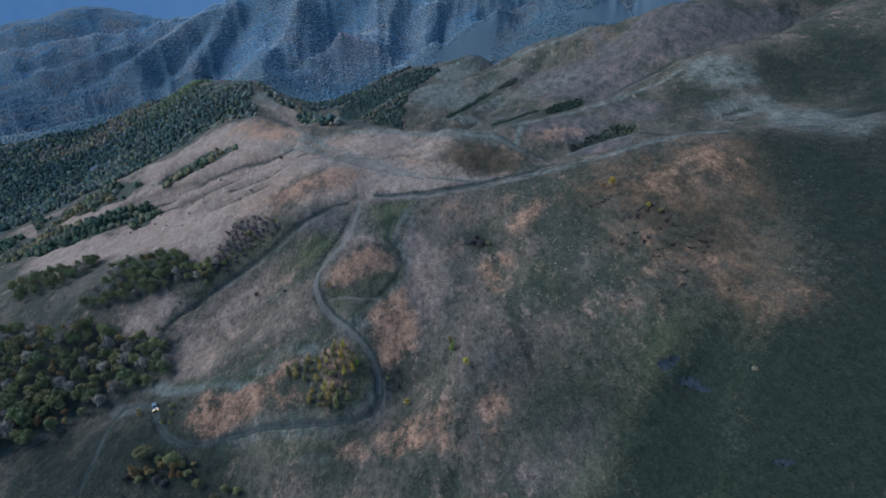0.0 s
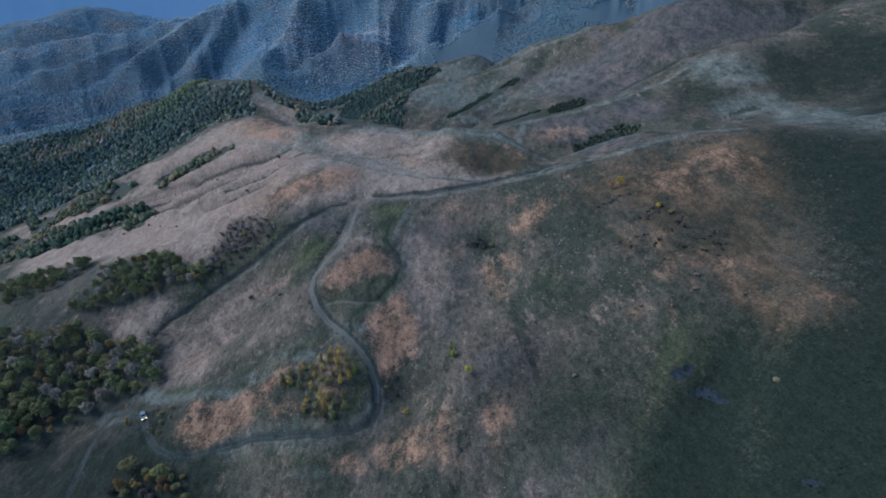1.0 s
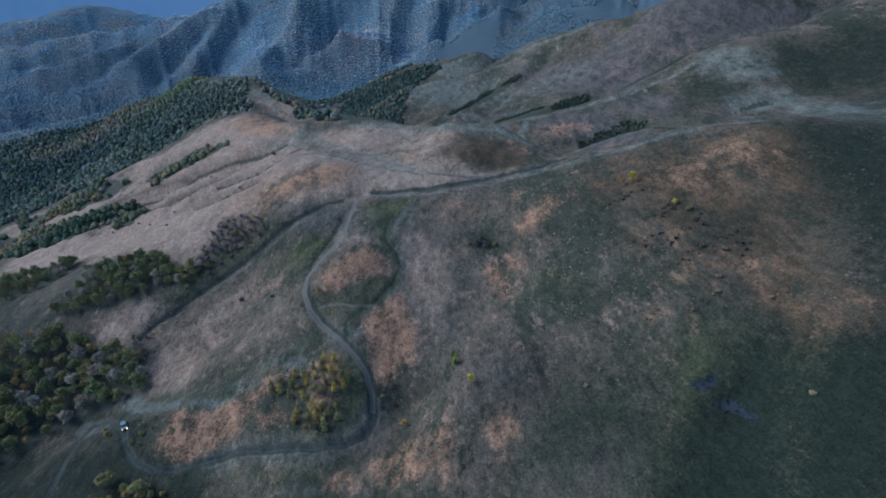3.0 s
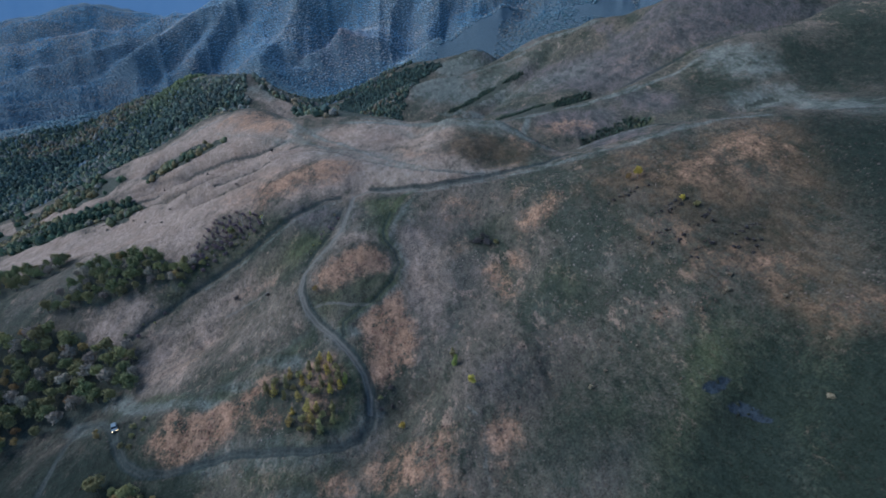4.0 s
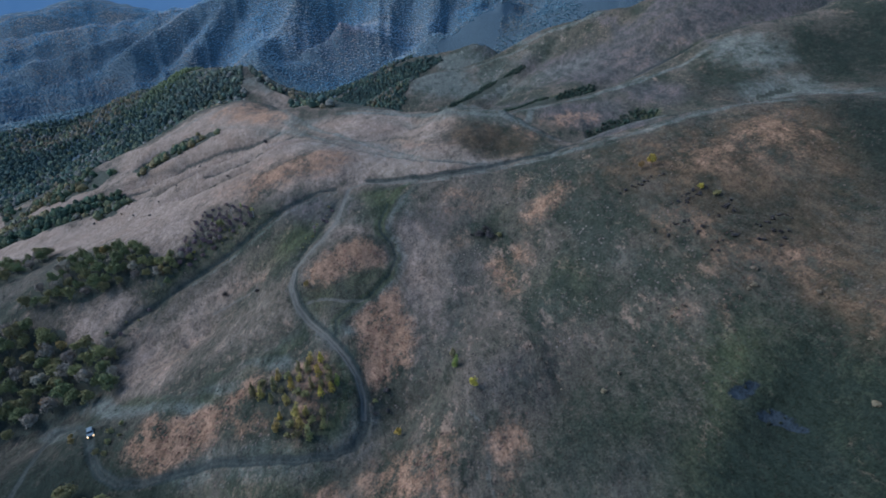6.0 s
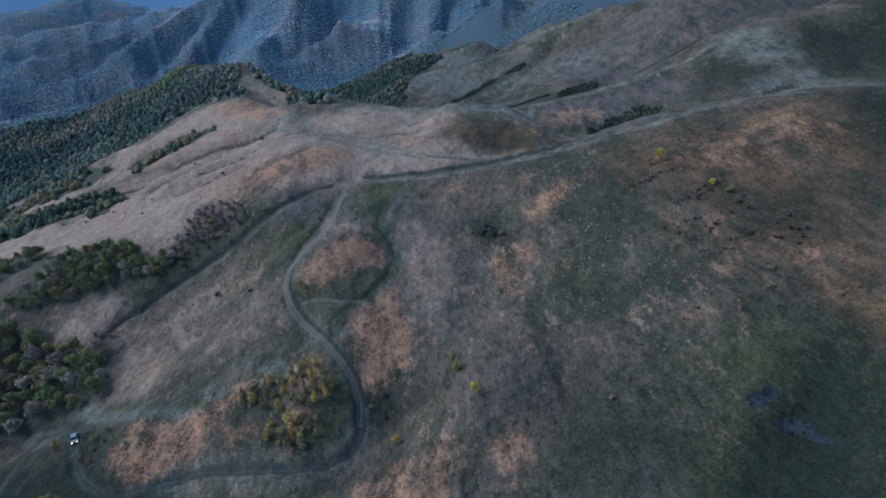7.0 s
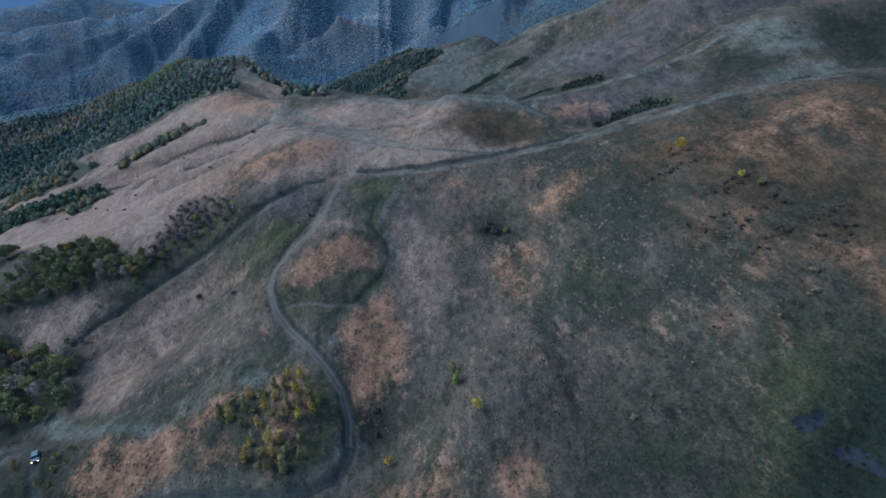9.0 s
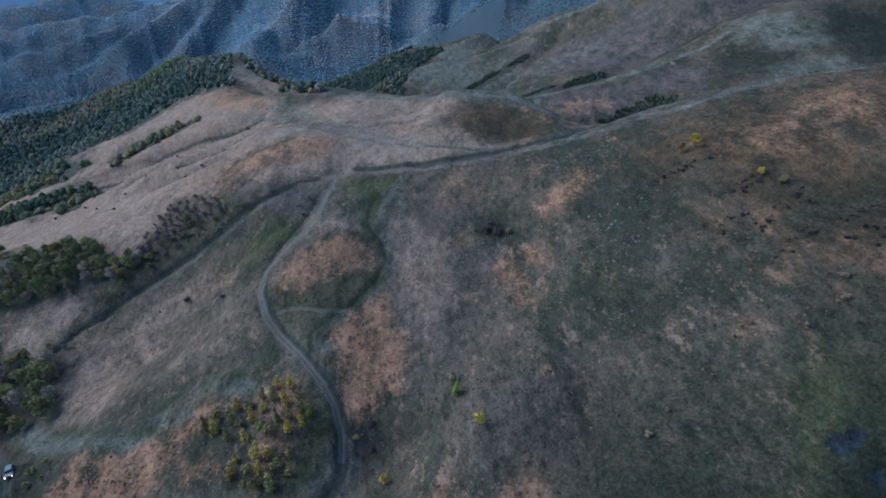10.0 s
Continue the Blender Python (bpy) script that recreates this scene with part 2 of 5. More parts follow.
brow("hillside_brow", 9, (67, 239, 88), (75, 228, 93), (82, 218, 98), (88, 210, 103), (95, 205, 106), (103, 199, 109), (113, 194, 112), (121, 190, 113), (131, 185, 114))
brow("peak_ridge", 35, (-133, 910, 31), (-85, 920, 53), (-26, 907, 73), (11, 878, 81), (37, 856, 93), (53, 847, 98), (69, 828, 92), (103, 766, 101), (124, 716, 112), (144, 677, 123), (166, 638, 133), (197, 589, 147), (219, 551, 159), (260, 533, 168), (304, 525, 173), (350, 521, 177), (394, 517, 179))
brow("wooded_brow", 28, (-101, 506, 52), (-129, 535, 55), (-161, 570, 56), (-198, 616, 59), (-236, 650, 61), (-281, 693, 62), (-334, 745, 60), (-397, 770, 42), (-458, 784, 24), (-522, 797, 5), (-606, 809, -15), (-672, 821, -25))
brow("second_ridge", 40, (-20, 1059, 90), (47, 1119, 125), (129, 1157, 159), (198, 1167, 180))
brow("left_hill", 40, (-1780, 2255, 90), (-1595, 2276, 132), (-1387, 2300, 183), (-1195, 2228, 146))
brow("left_ridge", 45, (-1305, 1394, 14), (-1229, 1498, 46), (-1105, 1530, 67), (-978, 1544, 96), (-852, 1557, 123), (-726, 1572, 155), (-615, 1589, 190), (-473, 1668, 240), (-235, 1740, 275), (19, 1741, 275))
brow("horizon_range", 20, (-2410, 2607, 19), (-2138, 2614, 32), (-1867, 2624, 53), (-1596, 2633, 71), (-1325, 2651, 108), (-999, 2676, 158))
brow("mound_brow", 9, (47, 424, 66), (68, 431, 69), (90, 435, 72), (114, 436, 79), (135, 434, 86), (151, 432, 93), (167, 432, 102), (181, 429, 111), (195, 426, 119), (213, 423, 125), (232, 421, 129), (254, 427, 133), (281, 440, 143), (317, 455, 155))
brow("ravine_brow", 8, (82, 321, 69), (92, 323, 72), (112, 324, 79), (123, 319, 83))
brow("middle_spur", 14, (-63, 687, 50), (-16, 705, 66), (35, 721, 74), (72, 737, 85), (109, 753, 95))
fold(-1.6, 2.2, (-45.5, 225.9), (-59.5, 222.5), (-67.0, 218.0), (-80.6, 208.2), (-98.7, 196.9), (-115.1, 185.6), (-120.6, 176.4))  # gully below the hedged slope
fold(-1.2, 5, (-43.5, 214.6), (-50.6, 203.6), (-58.6, 198.1), (-66.7, 192.6), (-77.6, 189.1))  # green hollow
fold(-1.5, 5, (-45.0, 156.7), (-57.8, 154.9), (-68.7, 148.5), (-85.2, 143.6), (-109.2, 149.1))  # hollow way
fold(-2.6, 5, (-80.7, 177.5), (-86.2, 174.3), (-90.1, 170.5))  # pit in the pale slope
fold(-1.6, 4, (-19.9, 129.1), (-13.9, 132.4), (-6.6, 132.1), (2.1, 130.0))  # dark hollow by the track
fold(-1.2, 3, (-102.8, 134.4), (-110.5, 131.4), (-111.8, 124.4))  # bank above the loop
fold(4.5, 13, (-250.4, 284.9), (-215.8, 283.0), (-169.9, 282.9), (-134.8, 282.0), (-96.6, 285.4), (-78.4, 299.7))  # spur of the pale flank
fold(-11.25, 7, (-235.4, 310.6), (-209.6, 319.0), (-181.1, 317.1), (-148.5, 312.3), (-119.5, 312.2), (-100.6, 318.9))  # rill behind the spur
fold(4, 11, (-293, 391), (-261, 388), (-245, 402), (-204, 387), (-160, 368))  # second spur
fold(8, 20, (52, 604), (116, 655), (159, 626), (191, 579))  # back spur
fold(6, 30, (203, 400), (215, 389))  # dome
fold(-5, 16, (166, 364), (175, 378), (184, 394))  # hollow beside the dome
fold(-7.35, 5, (-95.2, 312.3), (-121.5, 308.0), (-148.9, 305.2), (-180.8, 309.3))  # rill
fold(-6.3, 4.5, (-91.4, 269.8), (-111.7, 266.5), (-135.8, 269.8))  # rill
fold(-6, 12, (-153, 372), (-185, 376), (-212, 367))  # hedged rill
fold(-8.85, 5.5, (-107.1, 329.1), (-136.7, 329.2), (-165.6, 333.4), (-192.6, 339.0), (-221, 338), (-248, 334))  # rill
fold(-8.85, 5, (-150.6, 301.1), (-179.5, 306.9), (-209.2, 312.1), (-232.9, 301.6))  # rill
fold(-11, 12, (93.5, 364.3), (112.1, 364.5), (137.4, 354.6))  # ravine behind
fold(-13, 13, (7, 555), (38, 587), (72, 619), (114, 642), (138, 637))  # brush line
fold(-8, 9, (58, 471), (82, 479), (113, 489), (135, 481))  # brush line
fold(-2, 2.6, (-32.9, 232.7), (-21.0, 225.6), (-6.5, 221.6), (7.5, 221.1), (26.2, 223.1), (38.9, 218.1), (50.5, 221.3))  # gully north of the track
fold(-1.4, 2, (-43.1, 219.3), (-45.5, 198.8), (-49.4, 188.1), (-52.2, 181.5))  # bank beside the track
fold(-4, 10, (173.4, 336.6), (189.0, 335.8), (209.7, 338.7))  # dell under the dome
fold(2.2, 14, (-37.8, 182.7), (-27.6, 181.9))  # mound
fold(2, 16, (-47.8, 139.0), (-35.0, 134.9))  # mound
fold(-4, 9, (120, 524), (159, 520), (191, 503))  # grooves on the back slope
fold(-4, 9, (129, 492), (171, 492), (209, 485))  # grooves on the back slope
fold(-2.2, 4, (122, 557), (144, 547), (164, 538), (178, 523))  # rill on the back slope
fold(-2.2, 4, (146, 501), (169, 500), (194, 494))  # rill on the back slope
fold(-2.2, 4, (173, 501), (199, 497), (225, 496))  # rill on the back slope
fold(-2.2, 4, (237, 490), (255, 491), (270, 494))  # rill on the back slope
fold(-2.2, 4, (97, 573), (118, 564), (137, 552))  # rill on the back slope
fold(44, 60, (-212, 591), (-363, 1068), (-368, 1226), (-377, 1405), (-351, 1511))  # rib
fold(-22, 42, (-316, 1067), (-304, 1120), (-281, 1189), (-274, 1441), (-229, 1516))  # ravine
fold(46, 60, (-124, 1117), (-120, 1200), (-132, 1371), (-126, 1460), (-121, 1508))  # rib
fold(-22, 38, (-93, 1139), (-94, 1235), (-97, 1361), (-89, 1446), (-85, 1494))  # ravine
fold(40, 50, (-27, 1052), (-26, 1279), (-20, 1381), (-9, 1473))  # rib
fold(-26, 45, (-2, 1047), (1, 1290), (9, 1388), (27, 1467))  # ravine
fold(26, 45, (-281, 1096), (-268, 1123), (-230, 1186), (-204, 1353))  # rib
fold(-26, 42, (-513, 1104), (-514, 1140), (-520, 1227), (-528, 1333), (-523, 1411), (-520, 1512))  # ravine
fold(26, 40, (-550, 1133), (-547, 1158), (-558, 1284), (-562, 1383), (-563, 1482))  # rib
fold(-22, 38, (-634, 1163), (-630, 1185), (-610, 1252), (-603, 1361), (-585, 1418))  # ravine
fold(34, 60, (-710, 1174), (-700, 1224), (-676, 1326), (-647, 1421), (-585, 1469))  # rib
fold(-16, 40, (-844, 1167), (-795, 1223), (-773, 1317), (-719, 1392))  # ravine
fold(18, 55, (-963, 1192), (-919, 1248), (-848, 1298), (-792, 1360))  # rib
fold(-14, 40, (-1058, 1276), (-984, 1313), (-901, 1345), (-844, 1376))  # ravine
fold(-4, 5, (-89, 321), (-123, 322), (-153, 320), (-153, 286), (-192, 322))  # flank gully
fold(-4, 5, (-100, 332), (-123, 334), (-139, 337), (-166, 340), (-184, 328), (-212, 328))  # flank gully two
fold(-4, 5, (-94, 281), (-109, 280), (-125, 279))  # flank gully three
fold(-4, 5, (-154, 368), (-184, 375), (-204, 375), (-214, 365))  # hedged gully


def kernel(d2):
    return 0.5 * d2 * np.log(d2 + 1e-9)


def plan(x, y):
    """Bearing and logarithm of the distance: far land is drawn with a broader brush."""
    return np.arctan2(x, y), np.log(np.hypot(x, y) + 40.0)


def settle(stiff=0.0004):
    p = np.array([row for rows in LANDFORMS.values() for row in rows], float)
    brow = np.array([row for _, rows in CRESTS.values() for row in rows], float)
    drop = np.array([d for d, rows in CRESTS.values() for _ in rows], float)
    lee = (brow * (1.085, 1.085, 1) - drop[:, None] * (0, 0, 1))[drop > 0]
    p = np.concatenate([p, brow, lee])
    u, v = plan(p[:, 0], p[:, 1])
    n = len(p)
    a = np.zeros((n + 3, n + 3))
    a[:n, :n] = kernel((u[:, None] - u) ** 2 + (v[:, None] - v) ** 2) + stiff * np.eye(n)
    a[:n, n:] = np.stack([np.ones(n), u, v], 1)
    a[n:, :n] = a[:n, n:].T
    return u, v, np.linalg.solve(a, np.append(p[:, 2], [0, 0, 0]))


LAND = settle()


def lattice(x, y, seed):
    """Smooth noise in -1..1 on a unit lattice."""
    ix, iy = np.floor(x).astype(np.int64), np.floor(y).astype(np.int64)
    fx, fy = x - ix, y - iy
    fx, fy = fx * fx * (3 - 2 * fx), fy * fy * (3 - 2 * fy)

    def at(i, j):
        h = (i * 374761393 + j * 668265263 + seed * 974634777) & 0xFFFFFFFF
        h = ((h ^ (h >> 13)) * 1274126177) & 0xFFFFFFFF
        return ((h ^ (h >> 16)) & 0xFFFF) / 32767.5 - 1

    low = at(ix, iy) * (1 - fx) + at(ix + 1, iy) * fx
    return low * (1 - fy) + (at(ix, iy + 1) * (1 - fx) + at(ix + 1, iy + 1) * fx) * fy


def fbm(x, y, size, octaves=4, seed=0):
    total, gain = 0, 1.0
    for k in range(octaves):
        c, s = math.cos(1.1 * k), math.sin(1.1 * k)
        total = total + gain * lattice((x * c - y * s) / size + 17.3 * k, (x * s + y * c) / size - 9.1 * k, seed + k)
        size, gain = size / 2, gain / 2
    return total


def near_line(x, y, line):
    """Distance to a polyline, and the share of the way along it."""
    best, along = np.full(np.shape(x), 1e9), np.zeros(np.shape(x))
    steps = len(line) - 1
    for k in range(steps):
        ax, ay = line[k]
        bx, by = line[k + 1][0] - ax, line[k + 1][1] - ay
        t = np.clip(((x - ax) * bx + (y - ay) * by) / (bx * bx + by * by), 0, 1)
        d = np.hypot(x - ax - t * bx, y - ay - t * by)
        along = np.where(d < best, (k + t) / steps, along)
        best = np.minimum(best, d)
    return best, along


def base_height(x, y):
    x, y = np.asarray(x, float), np.asarray(y, float)
    u, v = plan(x, y)
    pu, pv, w = LAND
    flat_u, flat_v, out = u.ravel(), v.ravel(), np.zeros(u.size)
    for k in range(0, u.size, 40000):
        a, b = flat_u[k:k + 40000, None], flat_v[k:k + 40000, None]
        out[k:k + 40000] = kernel((a - pu) ** 2 + (b - pv) ** 2) @ w[:-3] + w[-3] + w[-2] * a[:, 0] + w[-1] * b[:, 0]
    return out.reshape(u.shape)


def ground_height(x, y):
    x, y = np.asarray(x, float), np.asarray(y, float)
    z = base_height(x, y)
    for depth, width, line in CREASES:
        d, along = near_line(x, y, line)
        taper = np.clip(4 * along + 0.3, 0, 1) * np.clip(4.3 - 4 * along, 0, 1) if len(line) > 2 else 1
        z = z + depth * (0.5 * np.exp(-(d / width) ** 2) + 0.5 * np.exp(-1.2 * d / width)) * taper
    r = np.hypot(x, y)
    bearing = np.arctan2(x, y)
    flutes = 0.6 - np.abs(lattice(bearing * 24 + 0.25 * lattice(bearing * 9, r / 130, 5), r / 420, 13)) - 0.5 * np.abs(lattice(bearing * 55, r / 260, 17))
    z = z + 15 * flutes * np.clip((r - 1020) / 160, 0, 1)  # small gullies down the far slopes
    z = z + fbm(x, y, 40, 4, 3) * np.clip(r / 250, 0.25, 1.5) + fbm(x, y, 170, 3, 11) * np.clip((r - 500) / 60, 0, 6)
    return z


# ---- what grows where: centre, two half axes, strength ----
PATCHES = {"rust": [], "pale": [], "green": [], "sage": [], "dark": [], "heath": [], "moor": [], "clay": []}


def patch(kind, cx, cy, ax, ay, bx, by, strength):
    PATCHES[kind].append((cx, cy, ax, ay, bx, by, strength))


# the first five, on the back slopes, are partly haze put into colour
patch("sage", 56.1, 1074, 52.9, -12.5, -1.3, -32.7, 1)
patch("sage", 26.6, 805, 50.8, -25.4, -0.5, -23.8, 1)
patch("sage", -5.6, 676, 34.8, -9.5, 0.3, -38.9, 1)
patch("sage", 41.3, 632, 39.9, -14.6, -1.3, -24.7, 0.8)
patch("sage", 26.8, 598, 38.4, -16.0, -0.1, -4.3, 0.8)
patch("sage", -171.6, 533, 23.8, -3.8, 4.6, -16.0, 0.8)
patch("sage", -129.1, 493, 15.2, 1.4, 1.9, -8.4, 0.8)
patch("sage", 3.5, 283.9, 49.9, -40.0, -0.1, -6.1, 0.5)
patch("sage", 47.3, 216.4, 11.3, -11.9, -1.0, -4.6, 0.7)
patch("sage", 65.5, 207.8, 4.3, -10.3, -1.2, -3.8, 0.6)
patch("sage", -78.7, 138.0, 16.9, -3.0, 1.6, -3.3, 0.7)
patch("sage", -100.6, 145.5, 17.4, -7.1, 2.7, -4.2, 0.8)
patch("sage", -51.6, 146.9, 9.7, -2.7, 1.1, -3.6, 0.6)
patch("sage", -60.2, 140.5, 7.7, -2.0, 1.0, -2.9, 0.6)
patch("sage", -116.1, 143.4, 9.7, -2.4, 3.5, -4.9, 0.6)
patch("sage", -32.8, 152.0, 8.9, -0.6, 0.4, -2.4, 0.6)
patch("sage", -42.6, 274.3, 37.5, -9.2, 1.3, -8.5, 0.5)
patch("sage", -100.4, 331, 24.0, -11.8, 1.6, -6.0, 0.6)
patch("sage", -23.5, 254.8, 16.8, -4.0, 0.5, -6.4, 0.5)
patch("sage", -87.9, 339, 15.5, -5.8, 1.3, -5.9, 0.6)
patch("sage", 49.0, 150.5, 7.5, -4.8, -1.1, -4.9, 0.3)
patch("sage", 31.5, 146.7, 7.3, -2.9, -1.0, -6.9, 0.25)
patch("sage", -14.7, 202.4, 4.4, -0.2, 0.5, -8.8, 0.4)
patch("sage", -31.7, 198.5, 5.8, -1.5, 0.5, -3.9, 0.4)
patch("sage", -37.0, 107.0, 8.5, -0.9, 0.4, -2.0, 0.4)
patch("moor", 144.5, 540, 42.8, -57.3, -8.8, -39.6, 0.9)
patch("moor", 104.3, 624, 28.3, -32.5, -2.5, -20.4, 0.6)
patch("moor", 177.3, 517, 13.6, -100.2, -3.4, -17.3, 0.9)
patch("moor", 209.0, 503, 48.1, -20.0, -3.4, -16.2, 0.9)
patch("moor", 262.1, 498, 52.0, -8.7, -4.0, -13.7, 0.9)
patch("moor", 212.6, 534, 60.9, -29.0, -3.7, -13.3, 0.8)
patch("moor", 91.7, 394, 19.2, -11.4, -2.9, -15.4, 0.9)
patch("moor", 110.7, 391, 16.1, -12.0, -2.1, -10.2, 0.8)
patch("moor", 143.1, 384, 15.8, -17.1, -4.4, -14.7, 0.8)
patch("moor", 100.1, 308, -3.6, -66.5, -21.2, -61.6, 0.8)
patch("moor", 64.4, 543, 31.0, -58.5, -1.3, -11.8, 0.5)
patch("moor", 301, 491, 34.8, -5.8, -4.7, -13.6, 0.5)
patch("moor", 3.1, 248.4, 18.0, -0.1, -0.1, -11.6, 0.4)
patch("moor", -4.8, 157.0, 12.7, -1.1, 0.4, -17.9, 0.35)
patch("moor", -13.8, 186.6, 10.1, 1.0, 0.7, -11.8, 0.35)
patch("moor", 2.6, 194.5, 12.7, -1.8, 0.0, -10.2, 0.3)
patch("moor", -53.3, 216.0, 18.2, -4.8, 2.2, -10.9, 0.6)
patch("moor", 6.3, 174.1, 9.4, -2.9, -0.3, -11.6, 0.3)
patch("moor", 32.0, 98.7, 14.0, -4.7, -2.0, -10.3, 0.35)
patch("moor", 24.7, 88.8, 11.0, -3.9, -0.9, -5.5, 0.3)
patch("moor", 15.2, 127.0, 12.4, -0.1, -0.5, -8.3, 0.3)
patch("clay", 60.8, 108.8, 2.1, -0.6, -0.4, -1.1, 1)
patch("clay", 63.0, 109.8, 1.5, -0.3, -0.3, -0.9, 1)
patch("clay", 65.0, 103.6, 2.3, -0.9, -0.4, -1.0, 1)
patch("clay", 66.8, 101.4, 1.4, -1.2, -0.4, -0.7, 1)
patch("clay", 68.3, 72.6, 1.1, -0.8, -0.4, -0.7, 1)

FIELDS = {kind: [] for kind in PATCHES}


def field(kind, strength, *outline):
    """A stretch of one cover, by its outline."""
    FIELDS[kind].append((strength, outline))


field("rust", 0.75, (-168, 403), (-159, 415), (-147, 418), (-128, 410), (-103, 346), (-106, 341), (-125, 354), (-152, 385))  # knoll
field("rust", 0.65, (-92, 239), (-90, 250), (-77, 254), (-68, 260), (-55, 266), (-45, 259), (-43, 248), (-50, 240), (-62, 237), (-71, 234), (-79, 232))  # saddle slope
field("rust", 0.3, (-114, 240), (-112, 270), (-98, 272), (-77, 274), (-68, 260), (-77, 254), (-88, 247), (-92, 233))  # lower flank
field("rust", 0.4, (-26, 282), (-15, 273), (-6, 253), (-10, 247), (-20, 259))  # plateau
field("rust", 0.5, (31, 260), (32, 250), (38, 248), (50, 248), (44, 237), (35, 243))  # plateau edge
field("rust", 0.95, (-44, 170), (-43, 176), (-37, 183), (-30, 188), (-23, 184), (-22, 178), (-28, 175), (-33, 171), (-39, 167))  # mound
field("rust", 0.85, (-26, 157), (-21, 165), (-16, 167), (-10, 157), (-9, 149), (-11, 143), (-16, 139), (-20, 138), (-22, 143), (-24, 149))  # slope below the mound
field("rust", 0.85, (-83, 128), (-80, 137), (-69, 132), (-63, 137), (-57, 145), (-54, 147), (-53, 137), (-58, 131), (-59, 126), (-66, 123), (-74, 119), (-80, 124))  # lower mound
field("rust", 0.45, (-57, 130), (-48, 131), (-45, 126), (-52, 122))  # lower mound, foot
field("rust", 0.5, (-43, 144), (-35, 145), (-30, 138), (-30, 126), (-36, 121), (-39, 126), (-40, 132))  # under the saplings
field("rust", 0.5, (-20, 112), (-14, 118), (-5, 118), (2, 117), (4, 112), (3, 107), (5, 100), (-19, 105))  # low hillside
field("rust", 0.5, (-31, 110), (-23, 112), (-20, 105), (-31, 106))  # low hillside, foot
field("rust", 0.5, (9, 116), (14, 119), (18, 118), (17, 111), (12, 109), (9, 112))  # low hillside, side
field("rust", 0.35, (11, 107), (15, 108), (16, 100), (12, 100))  # low hillside, drift
field("rust", 0.62, (15, 171), (19, 172), (22, 167), (22, 158), (19, 156), (17, 163))  # bright scar
field("rust", 0.5, (23, 175), (27, 175), (29, 168), (26, 167), (23, 170))  # scar above
field("rust", 0.48, (26, 186), (30, 189), (36, 192), (39, 193), (41, 186), (38, 181), (32, 179), (27, 182))  # bracken drift
field("rust", 0.5, (23, 200), (28, 204), (29, 197), (25, 197))  # bracken spot
field("rust", 0.35, (-1, 184), (1, 190), (7, 191), (8, 185), (3, 181))  # bracken haze
field("rust", 0.3, (-4, 211), (5, 213), (13, 206), (11, 195), (1, 195))  # track side
field("rust", 0.2, (49, 199), (61, 196), (77, 190), (88, 184), (96, 184), (103, 190), (107, 185), (106, 176), (107, 167), (102, 159), (93, 155), (85, 157), (77, 163), (71, 174), (63, 183), (52, 187))  # upper field
field("rust", 0.24, (55, 165), (65, 164), (72, 150), (73, 140), (74, 134), (68, 132), (67, 142), (59, 153))  # upper field, lower part
field("rust", 0.25, (78, 128), (82, 125), (81, 119), (78, 122))  # side drift
field("rust", 0.25, (79, 112), (85, 111), (84, 106), (80, 108))  # side drift two
field("rust", 0.5, (55, 133), (58, 133), (58, 130), (55, 130))  # clump
field("rust", 0.45, (63, 129), (65, 129), (65, 126), (63, 126))  # clump two
field("rust", 0.45, (70, 131), (72, 131), (71, 128), (69, 129))  # clump three
field("rust", 0.3, (-87, 187), (-80, 194), (-68, 194), (-62, 192), (-63, 184), (-77, 184))  # grey slope
field("heath", 0.9, (51, 187), (74, 183), (95, 182), (107, 183), (110, 163), (104, 142), (93, 127), (84, 125), (78, 141), (72, 159), (60, 175))  # upper field
field("heath", 0.6, (76, 138), (87, 124), (87, 109), (81, 102), (77, 112), (74, 126))  # side
field("pale", 0.85, (-267, 302), (-198, 277), (-197, 323), (-138, 278), (-117, 284), (-127, 331), (-99, 326), (-67, 282), (-72, 266), (-91, 254), (-88, 236), (-92, 233), (-107, 236), (-108, 226), (-116, 215), (-132, 224), (-162, 238), (-189, 246), (-198, 238), (-201, 223), (-272, 301))  # flank
field("pale", 0.85, (-243, 393), (-234, 399), (-216, 414), (-197, 426), (-175, 421), (-153, 412), (-105, 351), (-91, 325), (-127, 331), (-117, 284), (-138, 278), (-197, 323), (-219, 341), (-202, 352), (-222, 364))  # upper flank
field("pale", 0.65, (-384, 485), (-351, 486), (-249, 388), (-247, 393), (-375, 529), (-394, 510))  # streak
field("pale", 0.6, (-362, 401), (-334, 399), (-287, 372), (-241, 360), (-219, 367), (-205, 350), (-227, 344), (-241, 321), (-294, 355), (-341, 376))  # second streak
field("pale", 0.34, (-113, 167), (-109, 179), (-105, 186), (-94, 192), (-79, 197), (-65, 199), (-60, 190), (-74, 187), (-80, 179), (-81, 171), (-92, 170), (-80, 151), (-88, 147), (-102, 153), (-110, 160))  # grey slope
field("pale", 0.5, (-143, 182), (-139, 188), (-131, 194), (-120, 196), (-113, 190), (-116, 187), (-123, 182), (-126, 175))  # above the wood
field("pale", 0.6, (-79, 335), (-64, 330), (-46, 326), (-22, 320), (-3, 295), (3, 279), (0, 265), (-10, 265), (-26, 288), (-40, 280), (-64, 293))  # plateau top
field("pale", 0.6, (-184, 532), (-169, 526), (-142, 506), (-120, 500), (-68, 351), (-95, 370), (-149, 491), (-168, 504))  # bare brow
field("pale", 0.12, (42, 155), (48, 150), (49, 143), (50, 134), (46, 136), (44, 144))  # streak on the hillside
